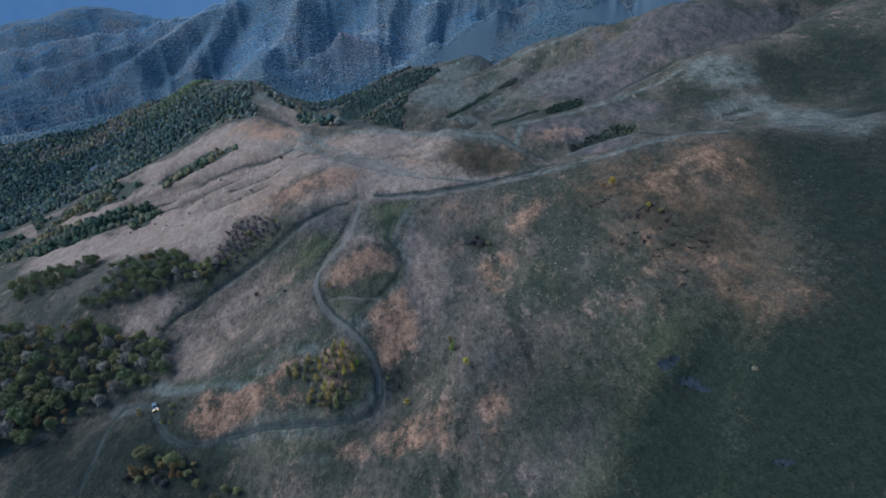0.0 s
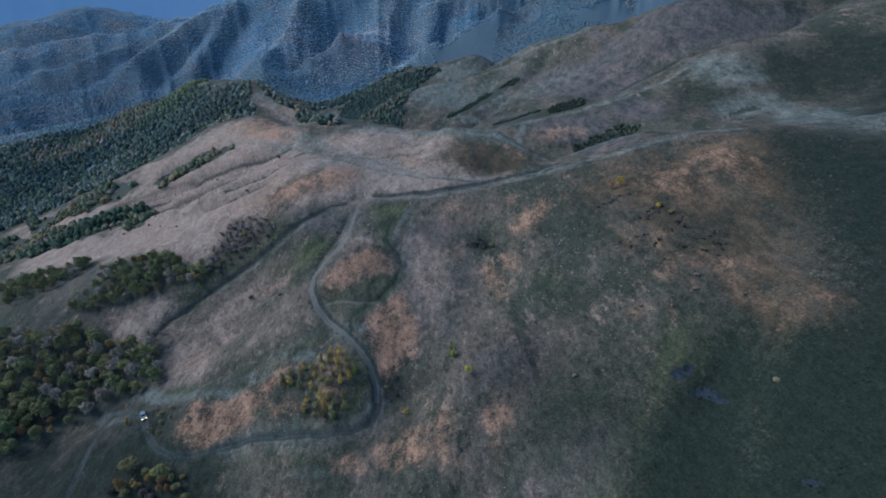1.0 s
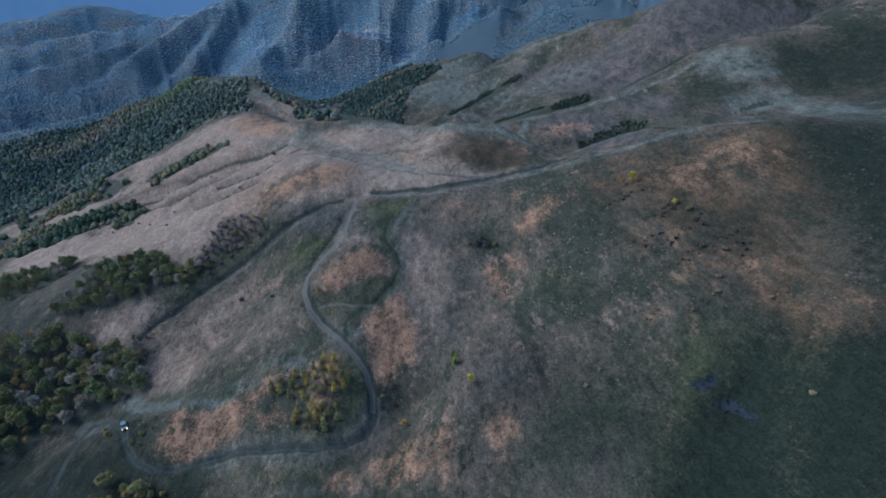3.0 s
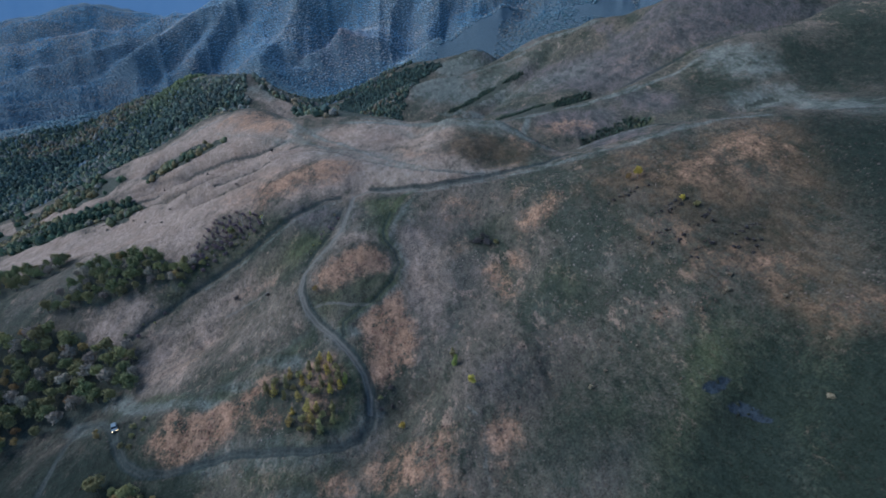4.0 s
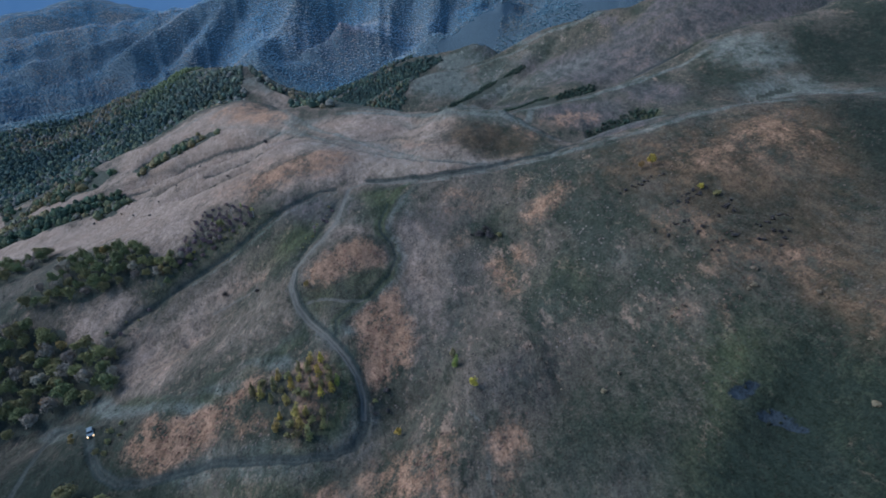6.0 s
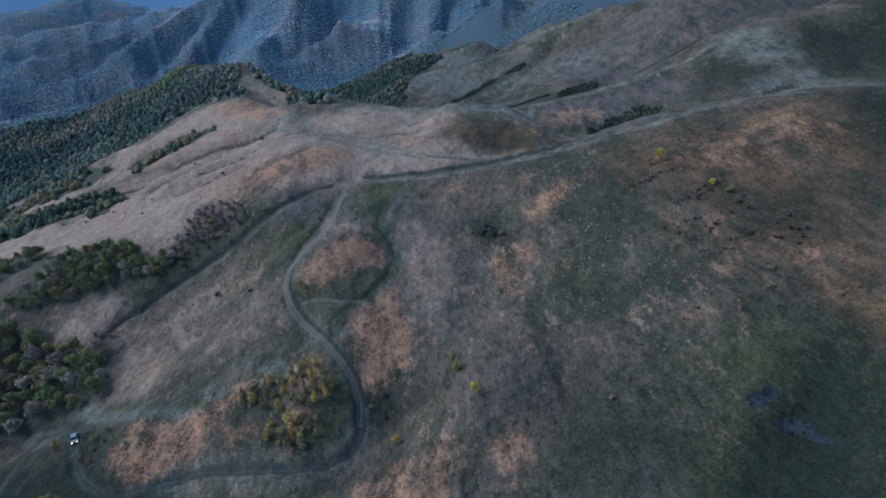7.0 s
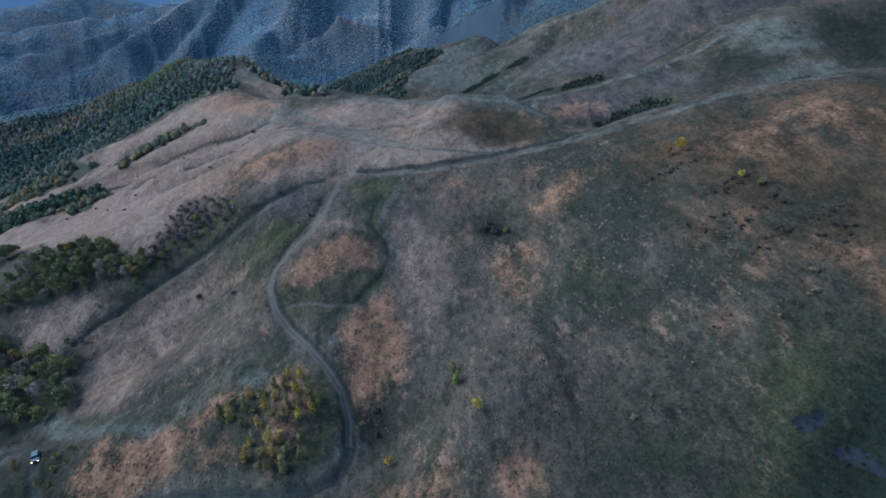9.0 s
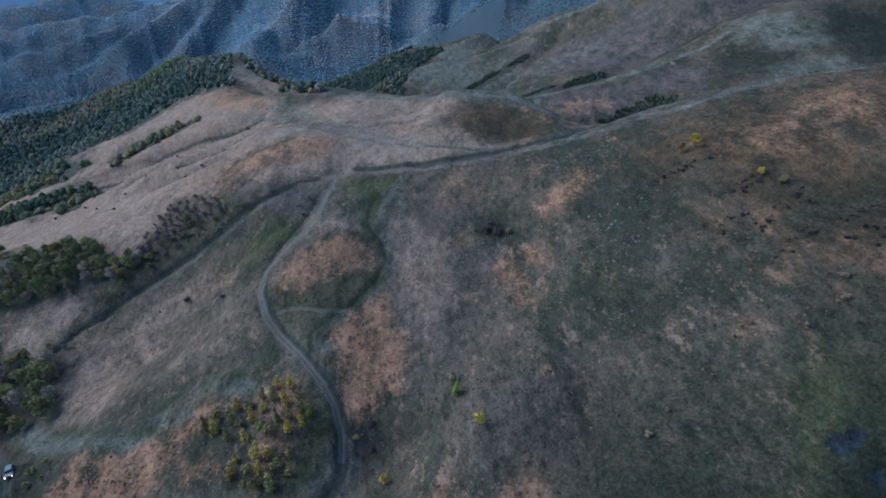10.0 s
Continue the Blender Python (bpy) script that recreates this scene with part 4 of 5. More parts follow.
wood("back_brush3", (15.8, 614), (41.5, 635), (64.3, 650), (90.7, 643), (90.4, 639), (67.4, 632), (40.4, 616), (20.7, 606))
wood("dome_brush", (176.8, 340), (188.8, 341), (202.1, 342), (202.5, 339), (190.7, 338))
wood("lee_strip", (-218.1, 602), (-158.4, 526), (-121.6, 506), (-71.0, 349), (-82.8, 357), (-145.5, 507), (-180.2, 534))
wood("hill_wood", (-695, 670), (-547, 730), (-460, 727), (-352, 684), (-299.6, 661), (-239.8, 593), (-213.2, 572), (-172, 478), (-200, 470), (-226, 460), (-248, 450), (-270, 442), (-300, 440), (-330, 436), (-425, 500), (-404, 446), (-453, 410))
wood("second_wood", (112.1, 1099), (173.2, 1147), (227.1, 1082), (241.9, 1004), (209.5, 982), (111.7, 685), (112.7, 983), (60.7, 824), (96.1, 1031))
wood("hedge_g", (-285.6, 371), (-275.9, 385), (-253.6, 383), (-233.8, 375), (-230.6, 357), (-246.3, 355), (-258.3, 347))
wood("hedge_h", (-195.4, 281.7), (-213.9, 324), (-199.0, 327), (-191.0, 322), (-173.3, 278.2), (-184.7, 275.2))
wood("hedge_i", (-358, 409), (-307, 387), (-281.2, 365), (-299.5, 364), (-332, 378))


# ---- the ground, one sheet to the horizon ----
def patch_share(kind, x, y):
    share = np.zeros(np.shape(x))
    far = np.clip(np.hypot(x, y) / 200, 0.7, 4)
    wx, wy = x + 2.0 * far * fbm(x, y, 14, 5, 21), y + 2.0 * far * fbm(x, y, 14, 5, 31)
    for cx, cy, ax, ay, bx, by, strength in PATCHES[kind]:
        det = ax * by - ay * bx
        p = ((wx - cx) * by - (wy - cy) * bx) / det
        q = ((wy - cy) * ax - (wx - cx) * ay) / det
        share = np.maximum(share, strength * np.clip(1.5 - np.hypot(p, q), 0, 1))
    for strength, outline in FIELDS[kind]:
        places = np.array(outline)
        middle = places.mean(0)
        turned = np.roll(places, 1, 0)
        area = 0.5 * abs((places[:, 0] * turned[:, 1] - places[:, 1] * turned[:, 0]).sum())
        blur = 0.018 * math.hypot(*middle) + 0.6
        if kind in ("dark", "green", "heath"):
            blur = max(blur, min(3 * blur, 0.3 * math.sqrt(area)))
        else:
            blur = max(blur, min(1.7 * blur, 0.2 * math.sqrt(area)))
        (x0, y0), (x1, y1) = places.min(0) - 3 * blur, places.max(0) + 3 * blur
        pick = np.nonzero((wx > x0) & (wx < x1) & (wy > y0) & (wy < y1))[0]
        if len(pick):
            px, py = wx[pick], wy[pick]
            d, _ = near_line(px, py, (*outline, outline[0]))
            d = np.where(inside(px, py, outline), d, -d)
            share[pick] = np.maximum(share[pick], strength * np.clip(0.55 + 0.5 * d / blur, 0, 1))
    return share


def inside(x, y, outline):
    hit = np.zeros(np.shape(x), bool)
    for k in range(len(outline)):
        (ax, ay), (bx, by) = outline[k - 1], outline[k]
        if ay != by:
            hit ^= ((ay > y) != (by > y)) & (x < (bx - ax) * (y - ay) / (by - ay) + ax)
    return hit


RIDGE_MEADOW = ((-18, 1036), (44, 1070), (126, 1148), (269, 1023), (340, 1110), (340, 950), (248, 994), (208, 983), (113, 701), (112, 990), (56, 827), (10, 857))


def far_woods(x, y):
    r = np.hypot(x, y)
    edge = 40 * fbm(x, y, 120, 4, 51)
    land = (r + edge > 1010) | ((x < -60 + edge) & (r > 840)) | ((x < -330 + 0.4 * edge) & (r > 560)) | ((x > 112 + 0.3 * edge) & (r > 880))
    meadow = (np.abs(x + 700) < 120) & (np.abs(y - 815 - 0.1 * x - 70) < 14)
    return land & ~meadow & ~inside(x, y, RIDGE_MEADOW)


def wooded(x, y, names):
    jx, jy = x + 3 * fbm(x, y, 14, 3, 61), y + 3 * fbm(x, y, 14, 3, 71)
    share = np.zeros(np.shape(x), bool)
    for name in names:
        share |= inside(jx, jy, WOODS[name])
    return share


def make_mesh(name, verts, faces, materials, smooth=True, colours=None):
    me = bpy.data.meshes.new(name)
    me.vertices.add(len(verts))
    me.vertices.foreach_set("co", np.asarray(verts, np.float32).ravel())
    faces = np.asarray(faces, np.int32)
    k = faces.shape[1]
    me.loops.add(faces.size)
    me.loops.foreach_set("vertex_index", faces.ravel())
    me.polygons.add(len(faces))
    me.polygons.foreach_set("loop_start", np.arange(len(faces), dtype=np.int32) * k)
    me.polygons.foreach_set("use_smooth", np.full(len(faces), smooth))
    for key, value in (colours or {}).items():
        me.color_attributes.new(key, "FLOAT_COLOR", "POINT").data.foreach_set("color", np.asarray(value, np.float32).ravel())
    for m in materials:
        me.materials.append(m)
    me.update(calc_edges=True)
    me.validate()
    return me


def cover_of(x, y):
    share = {kind: patch_share(kind, x, y) for kind in PATCHES}
    bare, lane, damp_shade = np.zeros(np.shape(x)), np.full(np.shape(x), 9.0), np.zeros(np.shape(x))
    turf = np.zeros(np.shape(x))
    for half, kind, strength, line in WAYS:
        d, _ = near_line(x, y, line)
        near = strength * np.clip(1.6 - d / half, 0, 1)
        if kind == "soil":
            closer = d / half < lane
            bare, lane = np.where(closer, strength, bare), np.where(closer, d / half, lane)
        elif kind == "damp_shade":
            damp_shade = np.maximum(damp_shade, near)
        elif kind in ("turf", "brush"):
            turf = np.maximum(turf, near)
        else:
            share["sage"] = np.maximum(share["sage"], near)
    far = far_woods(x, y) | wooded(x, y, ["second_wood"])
    litter_haze = 1.0 * (wooded(x, y, [name for name in WOODS if "grove" not in name and name not in ("thicket", "gully_brush", "bank_brush")]) | far) + far
    litter_haze = np.where(inside(x, y, RIDGE_MEADOW) & (litter_haze < 1), 1.7, litter_haze)  # second ridge: bluish ground tone, haze put into the colour
    kept = 1 - np.clip(turf, 0, 1)
    cover = np.stack([share["rust"] * kept, share["pale"] * kept, np.maximum(share["green"], turf), share["sage"]], -1)
    moor = np.stack([damp_shade, share["heath"], share["moor"], share["clay"]], -1)
    return cover, np.stack([bare, share["dark"], litter_haze, lane], -1), moor


def ground_sheet():
    front = np.radians(np.arange(-47, 47.01, 0.21))
    bearing = np.concatenate([front, np.radians(np.arange(50, 311, 4))])
    reach = np.concatenate([[0.02, 4.0, 12.0, 20.0, 32.0, 45.0, 62.0], np.exp(np.arange(np.log(75), np.log(1000), 0.0052)), np.exp(np.arange(np.log(1000), np.log(4700), 0.012))])
    b, r = np.meshgrid(bearing, reach)
    x, y = (r * np.sin(b)).ravel(), (r * np.cos(b)).ravel()
    cover, worn, moor = cover_of(x, y)
    z = ground_height(x, y) - 0.5 * moor[:, 0] - 0.6 * moor[:, 3]
    lane, bare = worn[:, 3], worn[:, 0]
    z = z - 0.45 * bare * np.clip(1.5 - lane, 0, 1) + 0.2 * bare * np.exp(-((lane - 2.2) / 0.6) ** 2)
    z = z + np.clip(1.3 - r.ravel() / 500, 0, 1) * (0.35 * fbm(x, y, 3.5, 3, 81) * (1 - bare * (lane < 1.4)))
    n, m = r.shape
    i, j = np.meshgrid(np.arange(n - 1), np.arange(m), indexing="ij")
    k = (j + 1) % m
    faces = np.stack([(i + 1) * m + j, (i + 1) * m + k, i * m + k, i * m + j], -1).reshape(-1, 4)
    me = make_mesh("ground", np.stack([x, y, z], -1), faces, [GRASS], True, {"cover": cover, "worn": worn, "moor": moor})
    return tagged(new("ground", me), "dry autumn hill grassland with rust and green patches", "ground", kind="structure")


ground = ground_sheet()


def distant_range():
    """The last mountain chain on the horizon."""
    bearing = np.radians(np.arange(-75, 40, 0.25))
    rise = np.linspace(0, 1, 9)
    b, k = np.meshgrid(bearing, rise)
    crest = 420 + 60 * fbm(b * 60, 0 * b + 3, 14, 4, 5) + 200 * np.clip((b + 0.62) / 0.5, 0, 1)
    r = 3700 + 700 * k + 12 * fbm(b * 300, k * 9, 8, 3, 2)
    z = -120 + (crest + 160) * k + 5 * fbm(b * 300, k * 9, 6, 3, 4) * k
    n, m = b.shape
    i, j = np.meshgrid(np.arange(n - 1), np.arange(m - 1), indexing="ij")
    faces = np.stack([i * m + j, i * m + j + 1, (i + 1) * m + j + 1, (i + 1) * m + j], -1).reshape(-1, 4)[:, ::-1]
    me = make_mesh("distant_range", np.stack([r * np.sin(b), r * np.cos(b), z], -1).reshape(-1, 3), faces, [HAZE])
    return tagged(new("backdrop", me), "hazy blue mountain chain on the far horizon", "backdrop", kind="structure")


distant_range()

# ---- trees ----
def leaf_cloud(rng, lobes, count, size, droop=0.0, long=1.0):
    """Small leaf sprays scattered through the outer shell of a few lobes."""
    lobes = np.asarray(lobes, float)
    pick = rng.choice(len(lobes), count, p=lobes[:, 3] ** 2 / (lobes[:, 3] ** 2).sum())
    way = rng.normal(size=(count, 3))
    way /= np.linalg.norm(way, axis=1)[:, None]
    shell = rng.uniform(0.55, 1.08, count)[:, None]
    centre = lobes[pick, :3] + way * shell * lobes[pick, 3:4] * np.stack([np.ones(count), np.ones(count), lobes[pick, 4]], 1)
    normal = way + rng.normal(size=(count, 3)) * 0.55 + (0, 0, 0.35)
    normal /= np.linalg.norm(normal, axis=1)[:, None]
    side = np.cross(normal, rng.normal(size=(count, 3)))
    side /= np.linalg.norm(side, axis=1)[:, None]
    up = np.cross(normal, side)
    s = (size * rng.uniform(0.6, 1.35, count))[:, None]
    up = up * long
    bend = normal * s * 0.3
    corners = np.stack([centre - side * s - bend, centre - up * s * 0.8, centre + side * s - bend, centre + up * s], 1)
    corners[:, :, 2] -= droop * s
    return corners.reshape(-1, 3), np.arange(count * 4).reshape(-1, 4)


def tube(points, radii, sides=6):
    verts, faces = [], []
    for k, (p, r) in enumerate(zip(points, radii)):
        for a in range(sides):
            t = 2 * math.pi * a / sides
            verts.append((p[0] + r * math.cos(t), p[1] + r * math.sin(t), p[2]))
        if k:
            for a in range(sides):
                b, lo, hi = (a + 1) % sides, (k - 1) * sides, k * sides
                faces.append((lo + a, lo + b, hi + b, hi + a))
    return verts, faces


def woody(rng, height, radius, limbs, spread, twigs=0):
    """Trunk with limbs, and thin twigs for bare crowns."""
    verts, faces = [], []

    def add(points, radii, sides):
        v, f = tube(points, radii, sides)
        faces.extend(tuple(i + len(verts) for i in q) for q in f)
        verts.extend(v)

    lean = rng.uniform(-0.12, 0.12, 2) * height
    stem = [(lean[0] * t * t, lean[1] * t * t, -0.4 + (height + 0.4) * t) for t in np.linspace(0, 1, 5)]
    add(stem, [radius * (1.25 - 1.05 * t) for t in np.linspace(0, 1, 5)], 7)
    tips = []
    for k in range(limbs):
        t = rng.uniform(0.3, 0.85)
        a = 2.4 * k + rng.uniform(-0.4, 0.4)
        p = np.array([lean[0] * t * t, lean[1] * t * t, height * t])
        e = p + np.array([math.cos(a), math.sin(a), rng.uniform(0.5, 1.1)]) * spread * rng.uniform(0.6, 1.0) * (1.15 - 0.5 * t)
        mid = 0.5 * (p + e) + (0, 0, 0.08 * spread)
        add([p, mid, e], [radius * 0.42, radius * 0.26, radius * 0.08], 5)
        tips += [mid, e]
    for k in range(twigs):
        p = tips[k % len(tips)]
        e = p + rng.normal(size=3) * spread * 0.4 + (0, 0, spread * 0.35)
        add([p, e], [radius * 0.12, radius * 0.03], 3)
    return verts, faces


def round_lobes(rng, height, radius, count):
    base = 0.42 * height
    lobes = [(0, 0, 0.62 * height, 0.62 * radius, 0.95)]
    for k in range(count):
        a, t = 2.4 * k + rng.uniform(-0.5, 0.5), rng.uniform(0, 1)
        out = radius * (0.62 - 0.35 * t) * rng.uniform(0.75, 1.2)
        lobes.append((math.cos(a) * out, math.sin(a) * out, base + (height - base - 0.25 * radius) * t, radius * rng.uniform(0.3, 0.48), rng.uniform(0.75, 1.0)))
    return lobes


def narrow_lobes(rng, height, radius, count):
    lobes = []
    for k in range(count):
        t = k / (count - 1)
        w = radius * (1.0 - 0.5 * t) * rng.uniform(0.75, 1.2)
        lobes.append((rng.uniform(-0.3, 0.3) * w, rng.uniform(-0.3, 0.3) * w, height * (0.2 + 0.72 * t), w, 1.25))
    return lobes


def tree_model(name, seed, leaf, height, radius, shape="round", leaves=420, size=0.2, bark=BARK, label="", category="tree", group=""):
    rng = np.random.default_rng(seed)
    lobes = {"round": round_lobes, "narrow": narrow_lobes}[shape](rng, height, radius, 9 if shape == "round" else 6)
    tree = new(name)
    tree.empty_display_size = 0.5
    v, f = woody(rng, height * 0.8, 0.028 * height, 7 if shape == "round" else 4, radius * 0.85, 24 if leaf in ("grey", "purple", "dark") else 0)
    stem = new("trunk", make_mesh("trunk", v, f, [bark]))
    long = 1.6 if leaf in ("grey", "purple", "dark") else 1.0
    v, f = leaf_cloud(rng, lobes, leaves, size, 0.1, long)
    crown = new("crown", make_mesh("crown", v, f, [LEAF[leaf]], False))
    stem.parent = crown.parent = tree
    return tagged(tree, label, category, group)


def height_at(x, y):
    return float(ground_height(np.array([x]), np.array([y]))[0])


TREES = {
    "green": [tree_model("tree", 1 + k, "green", 6.6 + 0.6 * k, 3.0 + 0.3 * k, leaves=720, size=0.30, label="green broadleaf tree with a rounded crown on the slope", group="slope trees") for k in range(3)],
    "olive": [tree_model("tree", 11 + k, "olive", 6.2 + 0.5 * k, 2.9 + 0.3 * k, leaves=640, size=0.30, label="olive-green broadleaf tree turning to autumn colour", group="slope trees") for k in range(3)],
    "grey": [tree_model("tree", 21 + k, "grey", 6.0 + 0.6 * k, 2.8 + 0.3 * k, leaves=520, size=0.24, label="grey-brown almost leafless tree with fine twigs", group="slope trees") for k in range(3)],
    "orange": [tree_model("tree", 31 + k, "orange", 4.6 + 0.5 * k, 2.0 + 0.3 * k, leaves=460, size=0.24, label="orange autumn tree with a rounded crown", group="slope trees") for k in range(2)],
    "yellow": [tree_model("tree", 41 + k, "yellow", 3.2 + 0.4 * k, 1.3 + 0.15 * k, leaves=320, size=0.18, label="small yellow autumn tree in dry grass", group="slope trees") for k in range(2)],
    "purple": [tree_model("shrub", 51 + k, "purple", 3.0 + 0.5 * k, 1.7 + 0.2 * k, leaves=360, size=0.2, label="purple-brown leafless shrub in the thicket", category="shrub", group="thicket shrubs") for k in range(3)],
    "sapling_green": [tree_model("sapling", 61 + k, "olive", 3.4 + 0.4 * k, 0.85, "narrow", 260, 0.17, label="slender olive-green sapling on the grassy mound", category="tree", group="mound saplings") for k in range(2)],
    "sapling_yellow": [tree_model("sapling", 71 + k, "yellow", 3.2 + 0.5 * k, 0.85, "narrow", 240, 0.17, label="slender yellow sapling on the grassy mound", category="tree", group="mound saplings") for k in range(2)],
    "sapling_orange": [tree_model("sapling", 81 + k, "gold", 3.0 + 0.5 * k, 0.9, "narrow", 240, 0.17, label="slender golden-brown sapling on the grassy mound", category="tree", group="mound saplings") for k in range(2)],
    "sapling_bright": [tree_model("sapling", 91, "bright", 3.4, 1.0, "narrow", 280, 0.18, label="bright green sapling beside the dirt track", category="tree", group="mound saplings")],
    "scrub": [tree_model("shrub", 121 + k, "dark", 2.2 + 0.4 * k, 2.0 + 0.3 * k, leaves=300, size=0.2, label="dark leafless scrub on the hillside", category="shrub", group="low shrubs") for k in range(3)],
    "straw": [tree_model("shrub", 111 + k, "straw", 1.6, 1.2, leaves=220, size=0.16, label="low straw-coloured shrub on the grassy hillside", category="shrub", group="low shrubs") for k in range(2)],
    "low": [tree_model("shrub", 101 + k, "olive", 1.9, 1.3, leaves=220, size=0.17, label="low olive shrub in dry grass", category="shrub", group="low shrubs") for k in range(2)],
}
plant_rng = np.random.default_rng(77)
USED = set()


def plant(kind, x, y, scale=1.0, label=""):
    models = TREES[kind]
    k = int(plant_rng.integers(len(models)))
    m = Matrix.Translation((x, y, height_at(x, y) - 0.05)) @ pose(0, 0, 0, 0, 0, plant_rng.uniform(0, 360))
    if (kind, k) in USED:
        tree = copy_thing(models[k], m)
    else:
        USED.add((kind, k))
        tree = models[k]
        tree.matrix_world = m
    s = scale * plant_rng.uniform(0.85, 1.15)
    tree.scale = (s, s, s * plant_rng.uniform(0.92, 1.1))
    if label:
        tagged(tree, label)
    return tree


def fill(name, gap, mixture, scale=1.0, limit=400):
    """Plants a wood's outline at about that gap."""
    outline = WOODS[name]
    xs, ys = [p[0] for p in outline], [p[1] for p in outline]
    kinds, shares = list(mixture), np.array(list(mixture.values()), float)
    stood, tries = [], 0
    while tries < 6000 and len(stood) < limit:
        tries += 1
        x, y = plant_rng.uniform(min(xs), max(xs)), plant_rng.uniform(min(ys), max(ys))
        if not inside(np.array([x]), np.array([y]), outline)[0]:
            continue
        if any((x - a) ** 2 + (y - b) ** 2 < gap * gap for a, b in stood):
            continue
        if min(near_line(np.array([x]), np.array([y]), line)[0][0] - half for half, _, _, line in WAYS[:1]) < 1.2:
            continue
        stood.append((x, y))
        kind = kinds[plant_rng.choice(len(kinds), p=shares / shares.sum())]
        plant(kind, x, y, scale * (plant_rng.uniform(0.5, 1.3) if scale < 0.75 else plant_rng.uniform(0.8, 1.15)) * (0.6 if kind == "grey" and scale < 0.75 else 1.0))


fill("low_wood", 3.7, {"green": 2.6, "olive": 4.8, "grey": 3.8, "orange": 1.8}, 0.92, 480)
fill("low_grove", 2.9, {"orange": 3, "olive": 2, "grey": 1, "scrub": 1}, 0.7)
fill("hedge_a", 3.6, {"green": 4, "olive": 3, "grey": 1.5, "orange": 0.4}, 0.8)
fill("hedge_b", 3.6, {"olive": 3, "grey": 2, "purple": 2}, 0.75)
fill("thicket", 1.9, {"purple": 8, "grey": 1.2, "low": 1, "yellow": 0.4, "sapling_bright": 0.4, "orange": 0.3}, 0.58, 90)
fill("gully_brush", 4.2, {"low": 3, "green": 1.2, "purple": 2, "grey": 1, "olive": 1}, 0.45)
fill("hedge_c", 3.8, {"green": 4, "olive": 2, "grey": 1}, 0.8)
fill("upper_grove", 2.7, {"sapling_green": 3.2, "sapling_yellow": 1.6, "sapling_orange": 3.4, "low": 2.2}, 1.1)
fill("lower_grove", 2.4, {"sapling_green": 3.2, "sapling_yellow": 1.6, "sapling_orange": 3.4, "low": 1.6}, 1.1)
fill("bank_brush", 2.6, {"low": 2, "purple": 2}, 0.4)

# ---- single trees and shrubs on the hillside ----
plant("yellow", 7.1, 126.8, 0.9, "lone bright yellow tree on the grassy hillside")
plant("sapling_green", 2.3, 139.0, 1.1, "slender yellow-green sapling standing on the hillside")
plant("sapling_bright", 3.1, 135.7, 1.0, "bright green sapling standing on the hillside")
plant("sapling_bright", -28.8, 135.7, 1.0)
plant("yellow", 63.0, 178.9, 1.25, "yellow tree with a rounded crown on rusty grass")
plant("orange", 60.2, 179.5, 0.5, "small orange-brown shrub on rusty grass")
plant("orange", -109.5, 200.0, 0.95, "orange tree at the edge of the hedge")
plant("orange", -141.0, 215.0, 0.95, "golden tree above the green hedge")
plant("yellow", 70.2, 161.2, 0.75, "small pale yellow tree beside dark scrub")
plant("low", 72.9, 157.3, 1.0, "low green shrub beside dark scrub")
for x, y, s in ((74.8, 96.5, 0.9), (36.7, 119.6, 0.8), (41.0, 123.1, 0.6), (72.1, 132.9, 0.9), (55.7, 131.8, 0.8), (57.2, 131.7, 0.6), (64.1, 127.5, 0.7), (70.7, 129.3, 0.9), (69.5, 129.2, 0.6), (79.2, 121.6, 0.8), (80.9, 108.2, 0.7), (80.0, 119.9, 0.5), (54.2, 130.8, 0.5), (21.0, 134.9, 0.5), (25.8, 131.1, 0.45), (28.6, 125.2, 0.5), (49.0, 125.8, 0.45), (78.4, 127.2, 0.5)):
    plant("straw", x, y, 0.8 * s)
plant("low", 17.9, 181.0, 0.9, "low olive shrub beside dark bare shrubs")
plant("yellow", -11.5, 123.9, 0.8, "small yellow-green tree beside a dark hollow")
plant("low", -18.6, 133.5, 0.7, "low olive shrub at the bend of the track")
for x, y, s in ((-93.5, 133.5, 0.9), (-92.0, 130.0, 0.8), (-90.5, 135.0, 0.7), (-94.5, 128.0, 0.8), (-91.0, 126.5, 0.7), (-89.0, 131.0, 0.6)):
    plant("low", x, y, s, "olive-brown shrub at the edge of rusty grass")
plant("orange", -106.5, 134.5, 0.55, "small golden shrub inside the loop of the track")
plant("orange", -108.6, 137.0, 0.45, "small golden shrub inside the loop of the track")
plant("orange", -44.0, 168.0, 0.6, "small golden bush at the foot of the mound")
plant("orange", -95.4, 110.7, 0.9, "golden tree in the copse below the track")
plant("orange", -82.6, 110.7, 0.8, "golden tree in the copse below the track")
for x, y in ((-63.2, 101.9), (-59.3, 100.7), (-66.0, 100.0), (-77.2, 108.4), (-73.0, 105.0)):
    plant("olive", x, y, 0.5, "olive-green tree in the copse below the track")
for x, y, s in ((11.6, 184.1, 0.75), (14.8, 182.1, 0.85), (13.5, 186.0, 0.6), (-15.8, 136.2, 0.5), (-18.2, 130.9, 0.4), (-15.0, 132.0, 0.45)):
    plant("scrub", x, y, s, "dark leafless shrub in rough grass")
scrub_rng = np.random.default_rng(12)
